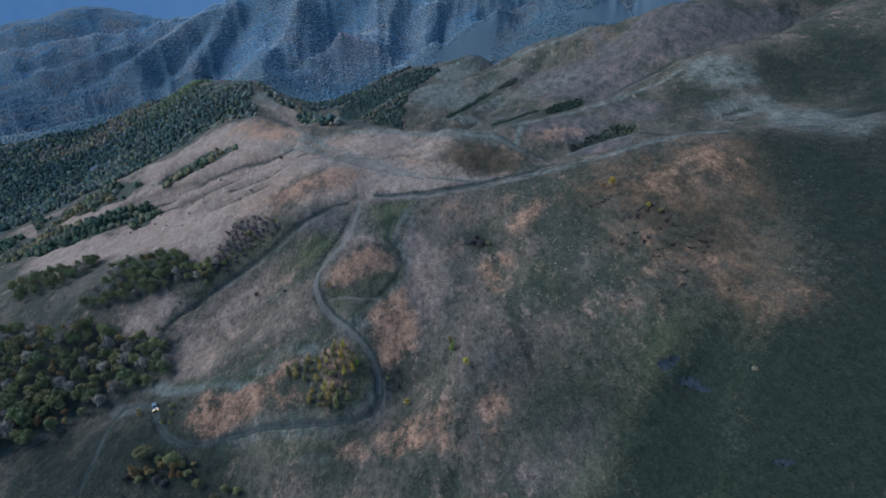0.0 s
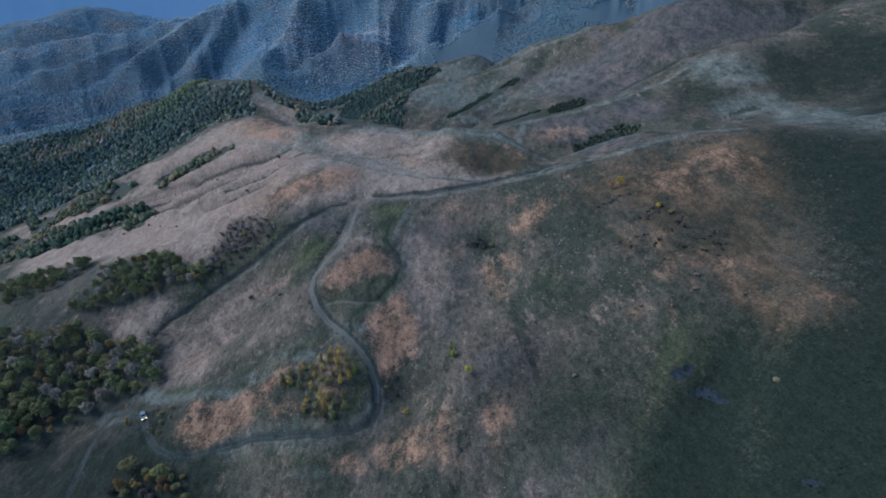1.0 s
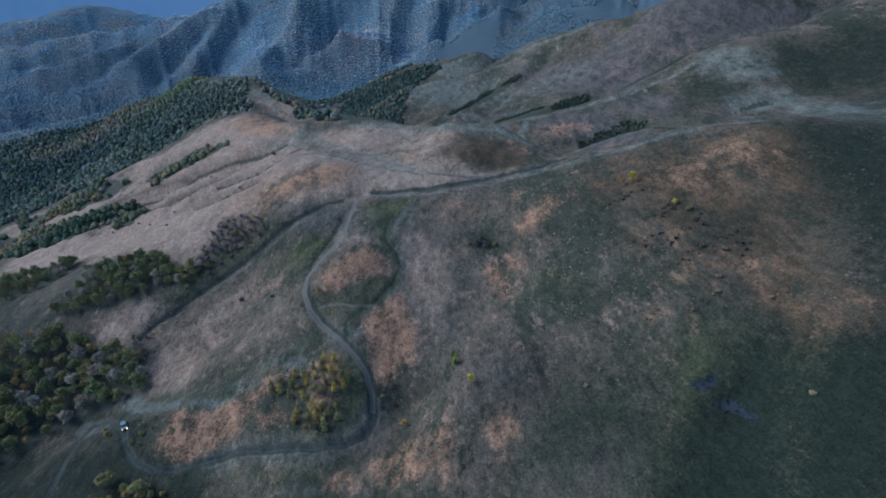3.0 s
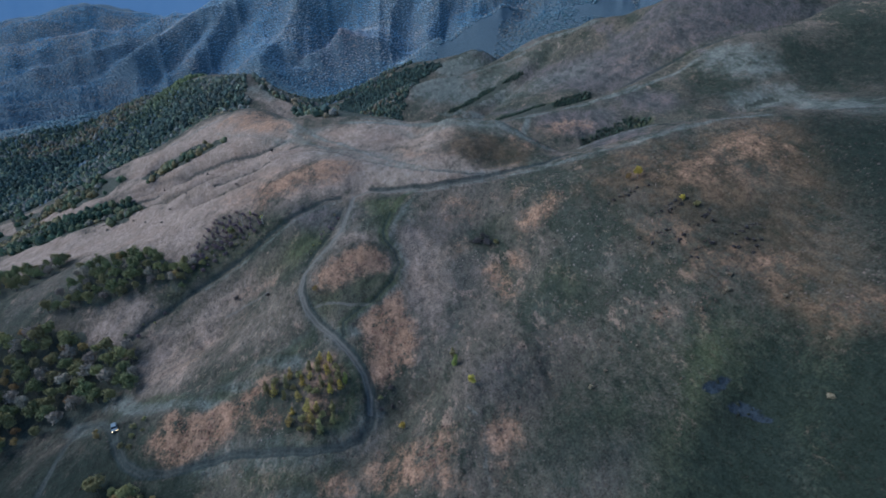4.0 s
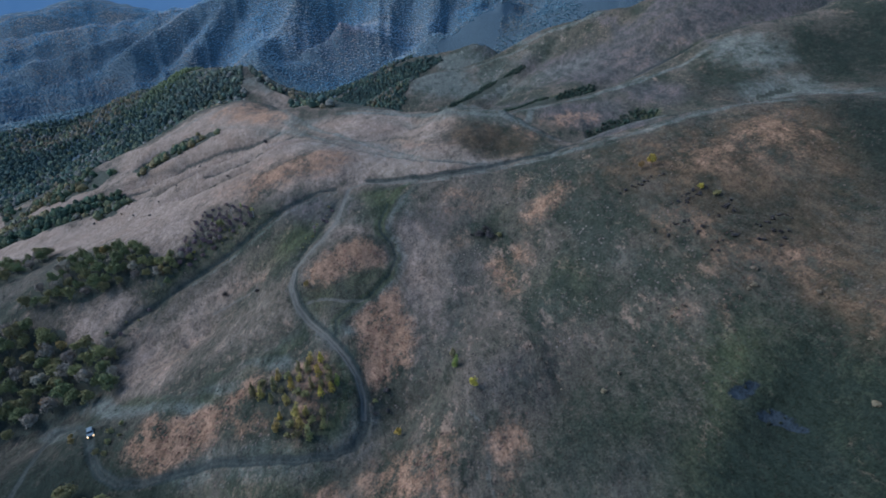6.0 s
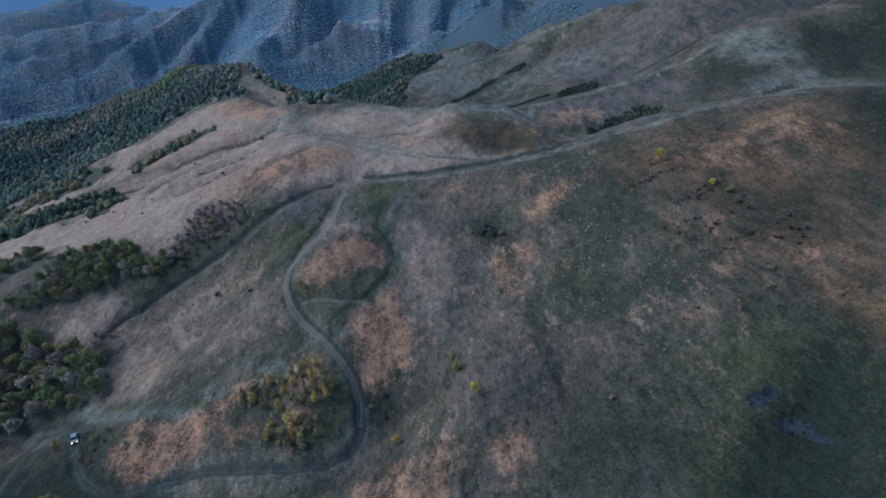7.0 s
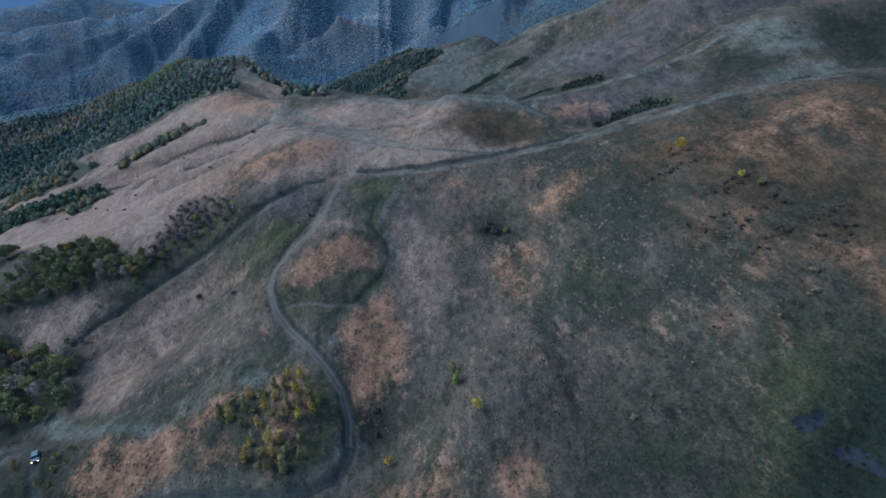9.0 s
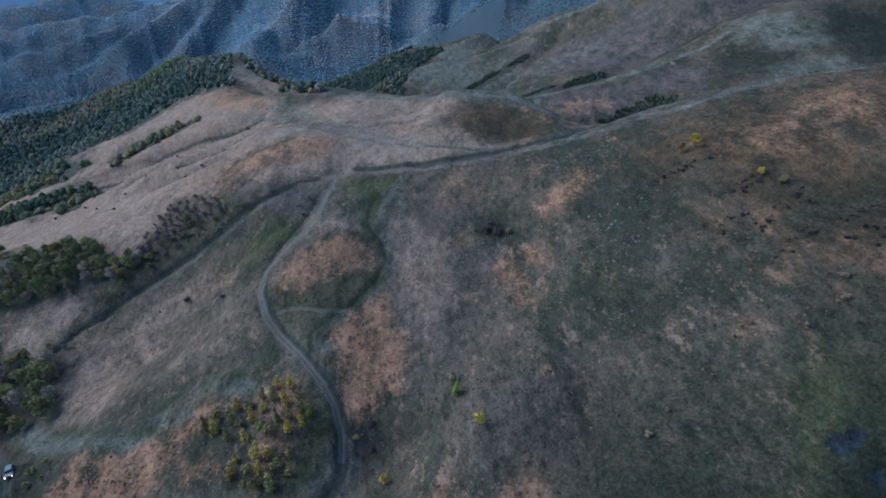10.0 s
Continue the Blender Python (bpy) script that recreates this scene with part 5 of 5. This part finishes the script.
for cx, cy, count, spread in ((67.6, 160.6, 9, 3.4), (72.9, 152.6, 7, 2.8), (59.9, 153.8, 6, 2.6), (65.5, 149.3, 5, 2.2), (70.0, 143.8, 7, 3.0), (79.7, 144.1, 6, 3.2), (78.6, 138.5, 5, 3.0), (60.1, 173.9, 5, 2.4), (12.4, 184.9, 5, 2.0), (55.1, 173.5, 3, 2.0)):
    for k in range(2 * count):
        x, y = cx + scrub_rng.normal() * spread * 0.7, cy + scrub_rng.normal() * spread * 0.4
        plant("scrub", x, y, scrub_rng.uniform(0.14, 0.3), "dark leafless scrub on the upper hillside")
# far apart dark bushes on the pale flank
dot_rng = np.random.default_rng(5)
for k in range(16):
    t = dot_rng.uniform(0, 1)
    x, y = -85 - 120 * t + dot_rng.normal() * 9, 262 + 28 * t + dot_rng.normal() * 9
    plant("scrub", x, y, 0.35, "small dark bush on the pale grazed slope")
for line, count in ((((-95, 312), (-121, 308), (-149, 305), (-181, 309)), 12), (((-107, 329), (-137, 329), (-166, 333), (-193, 339), (-221, 338)), 14)):
    for k in range(count):
        t = dot_rng.uniform(0, len(line) - 1.001)
        (ax, ay), (bx, by) = line[int(t)], line[int(t) + 1]
        u = t - int(t)
        plant("scrub", ax + u * (bx - ax) + dot_rng.normal() * 1.5, ay + u * (by - ay) + dot_rng.normal() * 1.5, dot_rng.uniform(0.3, 0.6), "dark bush along a rill of the pale slope")
for x, y in ((-66.0, 181.5), (-81.0, 188.5)):
    plant("scrub", x, y, 0.45, "small dark bush on the pale grazed slope")


def dead_tree(x, y):
    rng = np.random.default_rng(3)
    v, f = woody(rng, 5.5, 0.16, 6, 1.6, 18)
    tree = new("dead_tree")
    part = new("trunk", make_mesh("trunk", v, f, [PALE_BARK]))
    part.parent = tree
    tree.location = (x, y, height_at(x, y))
    return tagged(tree, "pale bare dead tree standing in the thicket", "tree")


dead_tree(-87.5, 221.0)
dead_tree(-78.0, 219.0).scale = (0.8, 0.8, 0.8)


# ---- off-road car on the track ----
def shaped(name, bm, material, parent, label=""):
    me = bpy.data.meshes.new(name)
    bm.to_mesh(me)
    bm.free()
    me.materials.append(material)
    ob = new(name, me)
    ob.parent = parent
    return tagged(ob, label)


def slab(profile, half, taper=0.0, round_off=0.06):
    """A side profile (along, up) drawn out to both sides and rounded."""
    bm = bmesh.new()
    rows = []
    top = max(z for _, z in profile)
    low = min(z for _, z in profile)
    for s in (-1, 1):
        rows.append([bm.verts.new((s * (half - taper * (z - low) / (top - low)), a, z)) for a, z in profile])
    bm.faces.new(rows[0])
    bm.faces.new(rows[1][::-1])
    n = len(profile)
    for k in range(n):
        bm.faces.new((rows[0][k - 1], rows[1][k - 1], rows[1][k], rows[0][k]))
    bmesh.ops.recalc_face_normals(bm, faces=bm.faces)
    bmesh.ops.bevel(bm, geom=list(bm.edges), offset=round_off, segments=2, affect="EDGES")
    return bm


def ring(outer, inner, width, segments=20):
    bm = bmesh.new()
    rows = []
    for r, x in ((inner, -width), (outer * 0.94, -width), (outer, -0.6 * width), (outer, 0.6 * width), (outer * 0.94, width), (inner, width)):
        rows.append([bm.verts.new((x, r * math.cos(2 * math.pi * k / segments), r * math.sin(2 * math.pi * k / segments))) for k in range(segments)])
    for a in range(len(rows)):
        for k in range(segments):
            b = (a + 1) % len(rows)
            bm.faces.new((rows[a][k - 1], rows[b][k - 1], rows[b][k], rows[a][k]))
    bmesh.ops.recalc_face_normals(bm, faces=bm.faces)
    return bm


def box(cx, cy, cz, sx, sy, sz, bevel=0.02):
    bm = bmesh.new()
    bmesh.ops.create_cube(bm, size=1.0, matrix=Matrix.Translation((cx, cy, cz)) @ Matrix.Diagonal((sx, sy, sz, 1)))
    bmesh.ops.bevel(bm, geom=list(bm.edges), offset=bevel, segments=2, affect="EDGES")
    return bm


def off_road_car():
    paint = plain("pale_car_paint", (0.14, 0.185, 0.23), 0.35, 0.0, 0.5)
    glass = plain("dark_car_glass", (0.02, 0.025, 0.03), 0.08)
    rubber = plain("tyre_rubber", (0.02, 0.02, 0.02), 0.9, 0.0, 0.2)
    steel = plain("wheel_steel", (0.4, 0.4, 0.42), 0.4, 0.8)
    trim = plain("black_trim", (0.03, 0.03, 0.03), 0.7, 0.0, 0.3)
    lit = Nodes("headlamp_light", 0.3)
    lit.shader.inputs["Emission Color"].default_value = (1.0, 0.6, 0.25, 1)
    lit.shader.inputs["Emission Strength"].default_value = 5.0
    car = new("car")
    body = shaped("body", slab([(-2.05, 0.45), (2.0, 0.45), (2.1, 0.62), (2.08, 0.98), (0.95, 1.1), (-2.1, 1.1), (-2.14, 0.7)], 0.88, 0.04), paint, car, "pale silver-blue body shell")
    shaped("cabin", slab([(0.95, 1.06), (0.42, 1.66), (-1.85, 1.68), (-2.08, 1.06)], 0.84, 0.14, 0.05), paint, body, "pale silver-blue cabin")
    shaped("windscreen", slab([(0.93, 1.14), (0.5, 1.6), (0.47, 1.59), (0.88, 1.13)], 0.71, 0.06, 0.008), glass, body, "dark glass windscreen")
    for s in (-1, 1):
        for a, b in ((-0.55, 0.42), (-1.7, -0.65)):
            pane = box(s * 0.79, 0.5 * (a + b), 1.36, 0.03, b - a, 0.36, 0.008)
            bmesh.ops.rotate(pane, verts=pane.verts, cent=(s * 0.79, 0, 1.36), matrix=Matrix.Rotation(-s * 0.19, 3, "Y"))
            shaped("side_window", pane, glass, body, "dark glass side window")
        shaped("headlight", box(s * 0.62, 2.09, 0.84, 0.26, 0.08, 0.16), lit.mat, car, "lit warm white headlight")
        shaped("tail_light", box(s * 0.74, -2.12, 0.9, 0.16, 0.06, 0.3), plain("tail_lamp_red", (0.35, 0.02, 0.02), 0.3), car, "red tail light")
        shaped("mirror", box(s * 0.98, 0.72, 1.16, 0.2, 0.12, 0.16), trim, car)
        shaped("roof_rail", box(s * 0.6, -0.7, 1.73, 0.05, 1.9, 0.05, 0.012), trim, car)
    shaped("front_bumper", box(0, 2.1, 0.55, 1.76, 0.2, 0.24, 0.05), trim, car, "black front bumper")
    shaped("rear_bumper", box(0, -2.12, 0.55, 1.76, 0.2, 0.22, 0.05), trim, car, "black rear bumper")
    shaped("grille", box(0, 2.1, 0.86, 0.8, 0.06, 0.2, 0.02), trim, car, "black radiator grille")
    for x in (-0.78, 0.78):
        for y in (-1.3, 1.32):
            tyre = shaped("wheel", ring(0.38, 0.22, 0.13), rubber, car, "black rubber tyre")
            tyre.location = (x, y, 0.38)
            rim = shaped("rim", ring(0.23, 0.06, 0.10), steel, tyre, "steel wheel rim")
    x, y = -101.5, 136.0
    ahead = Vector((7.3, -9.6, 0)).normalized()
    z0, z1 = height_at(x + 1.3 * ahead.x, y + 1.3 * ahead.y), height_at(x - 1.3 * ahead.x, y - 1.3 * ahead.y)
    slope_angle = math.degrees(math.atan2(z0 - z1, 2.6))
    car.matrix_world = pose(x, y, 0.5 * (z0 + z1) - 0.42, 0, 0, math.degrees(math.atan2(-ahead.x, ahead.y))) @ pose(0, 0, 0, slope_angle)
    return tagged(car, "pale silver-blue off-road car with lit headlights on the track", "car")


off_road_car()

# ---- woods too many to count ----
def lump(rng, rings, sides):
    """A ragged crown: rings of uneven radius, closed at the top."""
    verts, faces = [], []
    for k in range(rings):
        t = k / rings
        w = math.sin(math.pi * (0.22 + 0.72 * t)) * 0.5
        for a in range(sides):
            b = 2 * math.pi * (a + 0.5 * (k % 2)) / sides
            q = w * rng.uniform(0.65, 1.25)
            verts.append((q * math.cos(b), q * math.sin(b), 0.12 + 0.83 * t + rng.uniform(-0.06, 0.06)))
        if k:
            for a in range(sides):
                lo, hi, b = (k - 1) * sides, k * sides, (a + 1) % sides
                faces += [(lo + a, lo + b, hi + a), (hi + a, lo + b, hi + b)]
    verts.append((0, 0, 1.0))
    top = (rings - 1) * sides
    faces += [(top + a, top + (a + 1) % sides, len(verts) - 1) for a in range(sides)]
    return np.array(verts), np.array(faces)


def crown_tris(rng, sprays):
    v, f = leaf_cloud(rng, [(0, 0, 0.6, 0.42, 0.9), (0.2, 0.1, 0.5, 0.28, 0.9), (-0.2, -0.12, 0.45, 0.28, 0.9)], sprays, 0.12)
    return v, np.concatenate([f[:, :3], f[:, [0, 2, 3]]])


def scatter_wood(name, x, y, size, tints, shares, rings, sides, sprays, label, seed, broad=(0.8, 1.12), tall=1.0, grouped=0.55, uneven=0.29):
    rng = np.random.default_rng(seed)
    models = []
    for _ in range(7):
        v, f = lump(rng, rings, sides)
        if sprays:
            v2, f2 = crown_tris(rng, sprays)
            f = np.concatenate([f, f2 + len(v)])
            v = np.concatenate([v, v2])
        models.append((v, f))
    z = ground_height(x, y)
    which = rng.integers(0, len(models), len(x))
    # species stand in loose groups
    drift = fbm(x, y, 60, 3, seed) * grouped + rng.uniform(0, 1, len(x))
    order = np.clip(drift / 1.15 + 0.07, 0, 0.999)
    kind = np.searchsorted(np.cumsum(np.array(shares) / sum(shares)), order)
    tint = np.array(tints)[np.clip(kind, 0, len(tints) - 1)] * rng.uniform(1 - uneven, 1 + uneven, (len(x), 1))
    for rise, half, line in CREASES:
        if half >= 38:  # thinner, browner woods on the broad ribs; ravine shade painted as a darker tint
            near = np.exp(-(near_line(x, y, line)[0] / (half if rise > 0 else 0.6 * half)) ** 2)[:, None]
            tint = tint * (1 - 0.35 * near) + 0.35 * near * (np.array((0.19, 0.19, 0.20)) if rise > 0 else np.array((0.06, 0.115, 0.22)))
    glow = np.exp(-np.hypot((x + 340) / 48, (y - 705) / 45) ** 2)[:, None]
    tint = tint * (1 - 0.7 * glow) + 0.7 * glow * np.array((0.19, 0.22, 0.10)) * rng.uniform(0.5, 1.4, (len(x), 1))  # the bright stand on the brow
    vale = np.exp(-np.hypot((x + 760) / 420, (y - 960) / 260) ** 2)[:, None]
    tint = tint * (1 - 0.55 * vale)  # the valley's shade, put into the tint
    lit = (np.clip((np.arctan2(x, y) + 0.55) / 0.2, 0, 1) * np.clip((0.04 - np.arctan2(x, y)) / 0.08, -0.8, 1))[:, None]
    tint = tint * np.where(np.hypot(x, y)[:, None] > 900, 1.25 + 0.5 * lit, 1)  # far woods brightened by bearing: light on the spurs put into the tint
    if not sprays:
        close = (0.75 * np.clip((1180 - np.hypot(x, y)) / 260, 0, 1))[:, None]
        tint = tint * (1 - close) + close * np.array((0.115, 0.17, 0.20)) * rng.uniform(0.75, 1.3, (len(x), 1))  # greener where it meets the hill: less haze painted in
    thin = np.exp(-np.hypot((x + 217) / 60, (y - 1175) / 75) ** 2)[:, None]
    tint = tint * (1 - 0.8 * thin) + 0.8 * thin * np.array((0.32, 0.25, 0.25))  # a thin, leafless stand
    vs, fs, cs, start = [], [], [], 0
    for k, (v, f) in enumerate(models):
        pick = np.nonzero(which == k)[0]
        if not len(pick):
            continue
        a = rng.uniform(0, 2 * np.pi, len(pick))
        h = size * rng.uniform(0.5, 1.4, len(pick))
        w = h * rng.uniform(*broad, len(pick))
        px = (v[None, :, 0] * np.cos(a)[:, None] - v[None, :, 1] * np.sin(a)[:, None]) * w[:, None] + x[pick, None]
        py = (v[None, :, 0] * np.sin(a)[:, None] + v[None, :, 1] * np.cos(a)[:, None]) * w[:, None] + y[pick, None]
        pz = (v[None, :, 2] - 0.1) * h[:, None] * tall + z[pick, None]
        vs.append(np.stack([px, py, pz], -1).reshape(-1, 3))
        fs.append((f[None] + (np.arange(len(pick)) * len(v))[:, None, None]).reshape(-1, 3) + start)
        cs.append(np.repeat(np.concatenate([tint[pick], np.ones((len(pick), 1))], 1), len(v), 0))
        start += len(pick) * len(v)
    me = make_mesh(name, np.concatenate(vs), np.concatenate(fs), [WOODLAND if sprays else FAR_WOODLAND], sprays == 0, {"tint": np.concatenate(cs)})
    return tagged(new(name, me), label, "woodland", kind="stuff")


def jittered(x0, x1, y0, y1, gap, seed):
    rng = np.random.default_rng(seed)
    x, y = np.meshgrid(np.arange(x0, x1, gap), np.arange(y0, y1, gap))
    x, y = x.ravel() + rng.uniform(-0.5, 0.5, x.size) * gap, y.ravel() + rng.uniform(-0.5, 0.5, y.size) * gap
    return x, y


HILL_TINTS = [(0.048, 0.074, 0.078), (0.066, 0.096, 0.088), (0.095, 0.122, 0.098), (0.135, 0.148, 0.10), (0.165, 0.16, 0.16), (0.21, 0.168, 0.12)]
x, y = jittered(-900, 60, 320, 880, 4.4, 5)
keep = wooded(x, y, ["hill_wood", "lee_strip"]) | (far_woods(x, y) & (np.hypot(x, y) < 900))
keep &= (fbm(x, y, 45, 3, 91) > -1.15)
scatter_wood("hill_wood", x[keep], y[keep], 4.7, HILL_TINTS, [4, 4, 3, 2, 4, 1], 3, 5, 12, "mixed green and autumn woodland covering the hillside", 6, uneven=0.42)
x, y = jittered(-420, -150, 280, 420, 3.2, 15)
keep = wooded(x, y, ["hedge_d", "hedge_e", "hedge_f", "hedge_g", "hedge_h", "hedge_i"]) & (fbm(x, y, 16, 3, 33) > -0.35)
HEDGE_TINTS = [(0.045, 0.07, 0.055), (0.06, 0.085, 0.06), (0.09, 0.10, 0.065), (0.12, 0.12, 0.075), (0.12, 0.11, 0.105), (0.17, 0.13, 0.08)]
scatter_wood("hedgerow_wood", x[keep], y[keep], 4.0, HEDGE_TINTS, [4, 4, 3, 2, 2.5, 0.5], 4, 6, 40, "dark green hedgerow trees in the folds of the slope", 16)
x, y = jittered(-180, 280, 250, 960, 1.5, 25)
keep = np.zeros(len(x), bool)
for half, kind, strength, line in WAYS:
    if kind == "brush":
        keep |= near_line(x, y, line)[0] < half * (1.0 + 1.1 * fbm(x, y, 16, 3, 43))
BRUSH_TINTS = [(0.026, 0.042, 0.037), (0.036, 0.052, 0.042), (0.055, 0.062, 0.046)]
scatter_wood("ravine_brush", x[keep], y[keep], 1.9, BRUSH_TINTS, [6, 4, 1], 3, 5, 8, "dark green brush filling the ravines behind the hill", 26, grouped=0.15)
x, y = jittered(-180, 60, 480, 960, 3.7, 35)
keep = wooded(x, y, ["ravine_wood"])
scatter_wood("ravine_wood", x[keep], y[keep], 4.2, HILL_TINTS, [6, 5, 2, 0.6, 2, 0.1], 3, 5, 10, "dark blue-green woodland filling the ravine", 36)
# aerial haze is painted into these tints, so they turn blue
FAR_HAZE_TINTS = [(0.09, 0.165, 0.30), (0.115, 0.19, 0.31), (0.145, 0.205, 0.305), (0.185, 0.215, 0.29), (0.225, 0.23, 0.275), (0.285, 0.26, 0.25)]
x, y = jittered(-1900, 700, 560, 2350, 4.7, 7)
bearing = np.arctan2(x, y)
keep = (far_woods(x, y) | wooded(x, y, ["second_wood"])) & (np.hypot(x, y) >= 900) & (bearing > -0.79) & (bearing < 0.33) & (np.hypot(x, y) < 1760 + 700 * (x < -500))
scatter_wood("far_wood", x[keep], y[keep], 4.4, FAR_HAZE_TINTS, [3, 4, 3, 2.5, 3, 1.2], 2, 4, 0, "autumn woodland on the far mountain range, blue with painted haze", 8, (0.95, 1.35), 0.42, 0.5, 0.16)
# ---- grass tussocks on the nearer slopes ----
def tussocks(count, seed):
    rng = np.random.default_rng(seed)
    bearing, reach = rng.uniform(-0.8, 0.8, count), np.sqrt(rng.uniform(82 ** 2, 275 ** 2, count))
    x, y = reach * np.sin(bearing), reach * np.cos(bearing)
    cover, worn, moor = cover_of(x, y)
    clump = fbm(x, y, 4.5, 3, 7)
    keep = (moor[:, 0] < 0.2) & (worn[:, 3] > 1.5) & (worn[:, 2] < 0.5) & (clump + rng.uniform(-0.8, 0.8, count) > -0.3)
    x, y, cover, worn, moor = x[keep], y[keep], cover[keep], worn[keep], moor[keep]
    n = len(x)
    tint = np.tile((0.15, 0.13, 0.115), (n, 1)) * (1 + 0.7 * fbm(x, y, 10, 3, 9)[:, None].clip(-0.7, 1))
    for k, colour in enumerate(((0.33, 0.195, 0.125), (0.27, 0.22, 0.19), (0.06, 0.08, 0.058))):
        share = np.clip(1.3 * cover[:, k:k + 1] + rng.uniform(-0.25, 0.1, (n, 1)), 0, 1)
        tint = tint * (1 - share) + np.array(colour) * share
    tint = tint * (1 - 0.6 * moor[:, 1:2]) + 0.6 * moor[:, 1:2] * np.array((0.115, 0.085, 0.052))
    stray = (rng.uniform(0, 1, n) < 0.08) & (fbm(x, y, 7, 3, 19) > 0.7) & (moor[:, 1] < 0.3)
    tint[stray] = (0.18, 0.135, 0.098)
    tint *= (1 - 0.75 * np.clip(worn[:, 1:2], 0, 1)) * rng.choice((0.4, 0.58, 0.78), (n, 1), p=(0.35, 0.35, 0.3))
    sides = 6
    a = (np.arange(sides) / sides * 2 * np.pi)[None] + rng.uniform(0, 6.3, (n, 1))
    size = rng.uniform(0.18, 0.46, (n, 1)) * (1 + 0.3 * cover[:, :1])
    z = ground_height(x, y)[:, None]
    lane, bare = worn[:, 3], worn[:, 0]
    z = z + (0.2 * bare * np.exp(-((lane - 2.2) / 0.6) ** 2) + np.clip(1.3 - np.hypot(x, y) / 500, 0, 1) * 0.35 * fbm(x, y, 3.5, 3, 81))[:, None]
    spread = size * rng.uniform(0.6, 1.25, (n, sides))
    rim = np.stack([x[:, None] + spread * np.cos(a), y[:, None] + spread * np.sin(a), z - 0.2 + 0 * a], -1)
    top = np.stack([x[:, None] + 0.2 * size, y[:, None] - 0.1 * size, z + size * rng.uniform(0.35, 0.7, (n, 1))], -1)
    verts = np.concatenate([rim, top], 1).reshape(-1, 3)
    k = np.arange(sides)
    cap = np.stack([k, (k + 1) % sides, np.full(sides, sides)], 1)
    faces = (cap[None] + (np.arange(n) * (sides + 1))[:, None, None]).reshape(-1, 3)
    colours = np.repeat(np.concatenate([tint, np.ones((n, 1))], 1), sides + 1, 0)
    me = make_mesh("grass_tussocks", verts, faces, [TUFT], False, {"tint": colours})
    return tagged(new("grass_tussocks", me), "dry straw and rust-coloured grass tussocks on the slopes", "grass", kind="stuff")


tussocks(44000, 4)
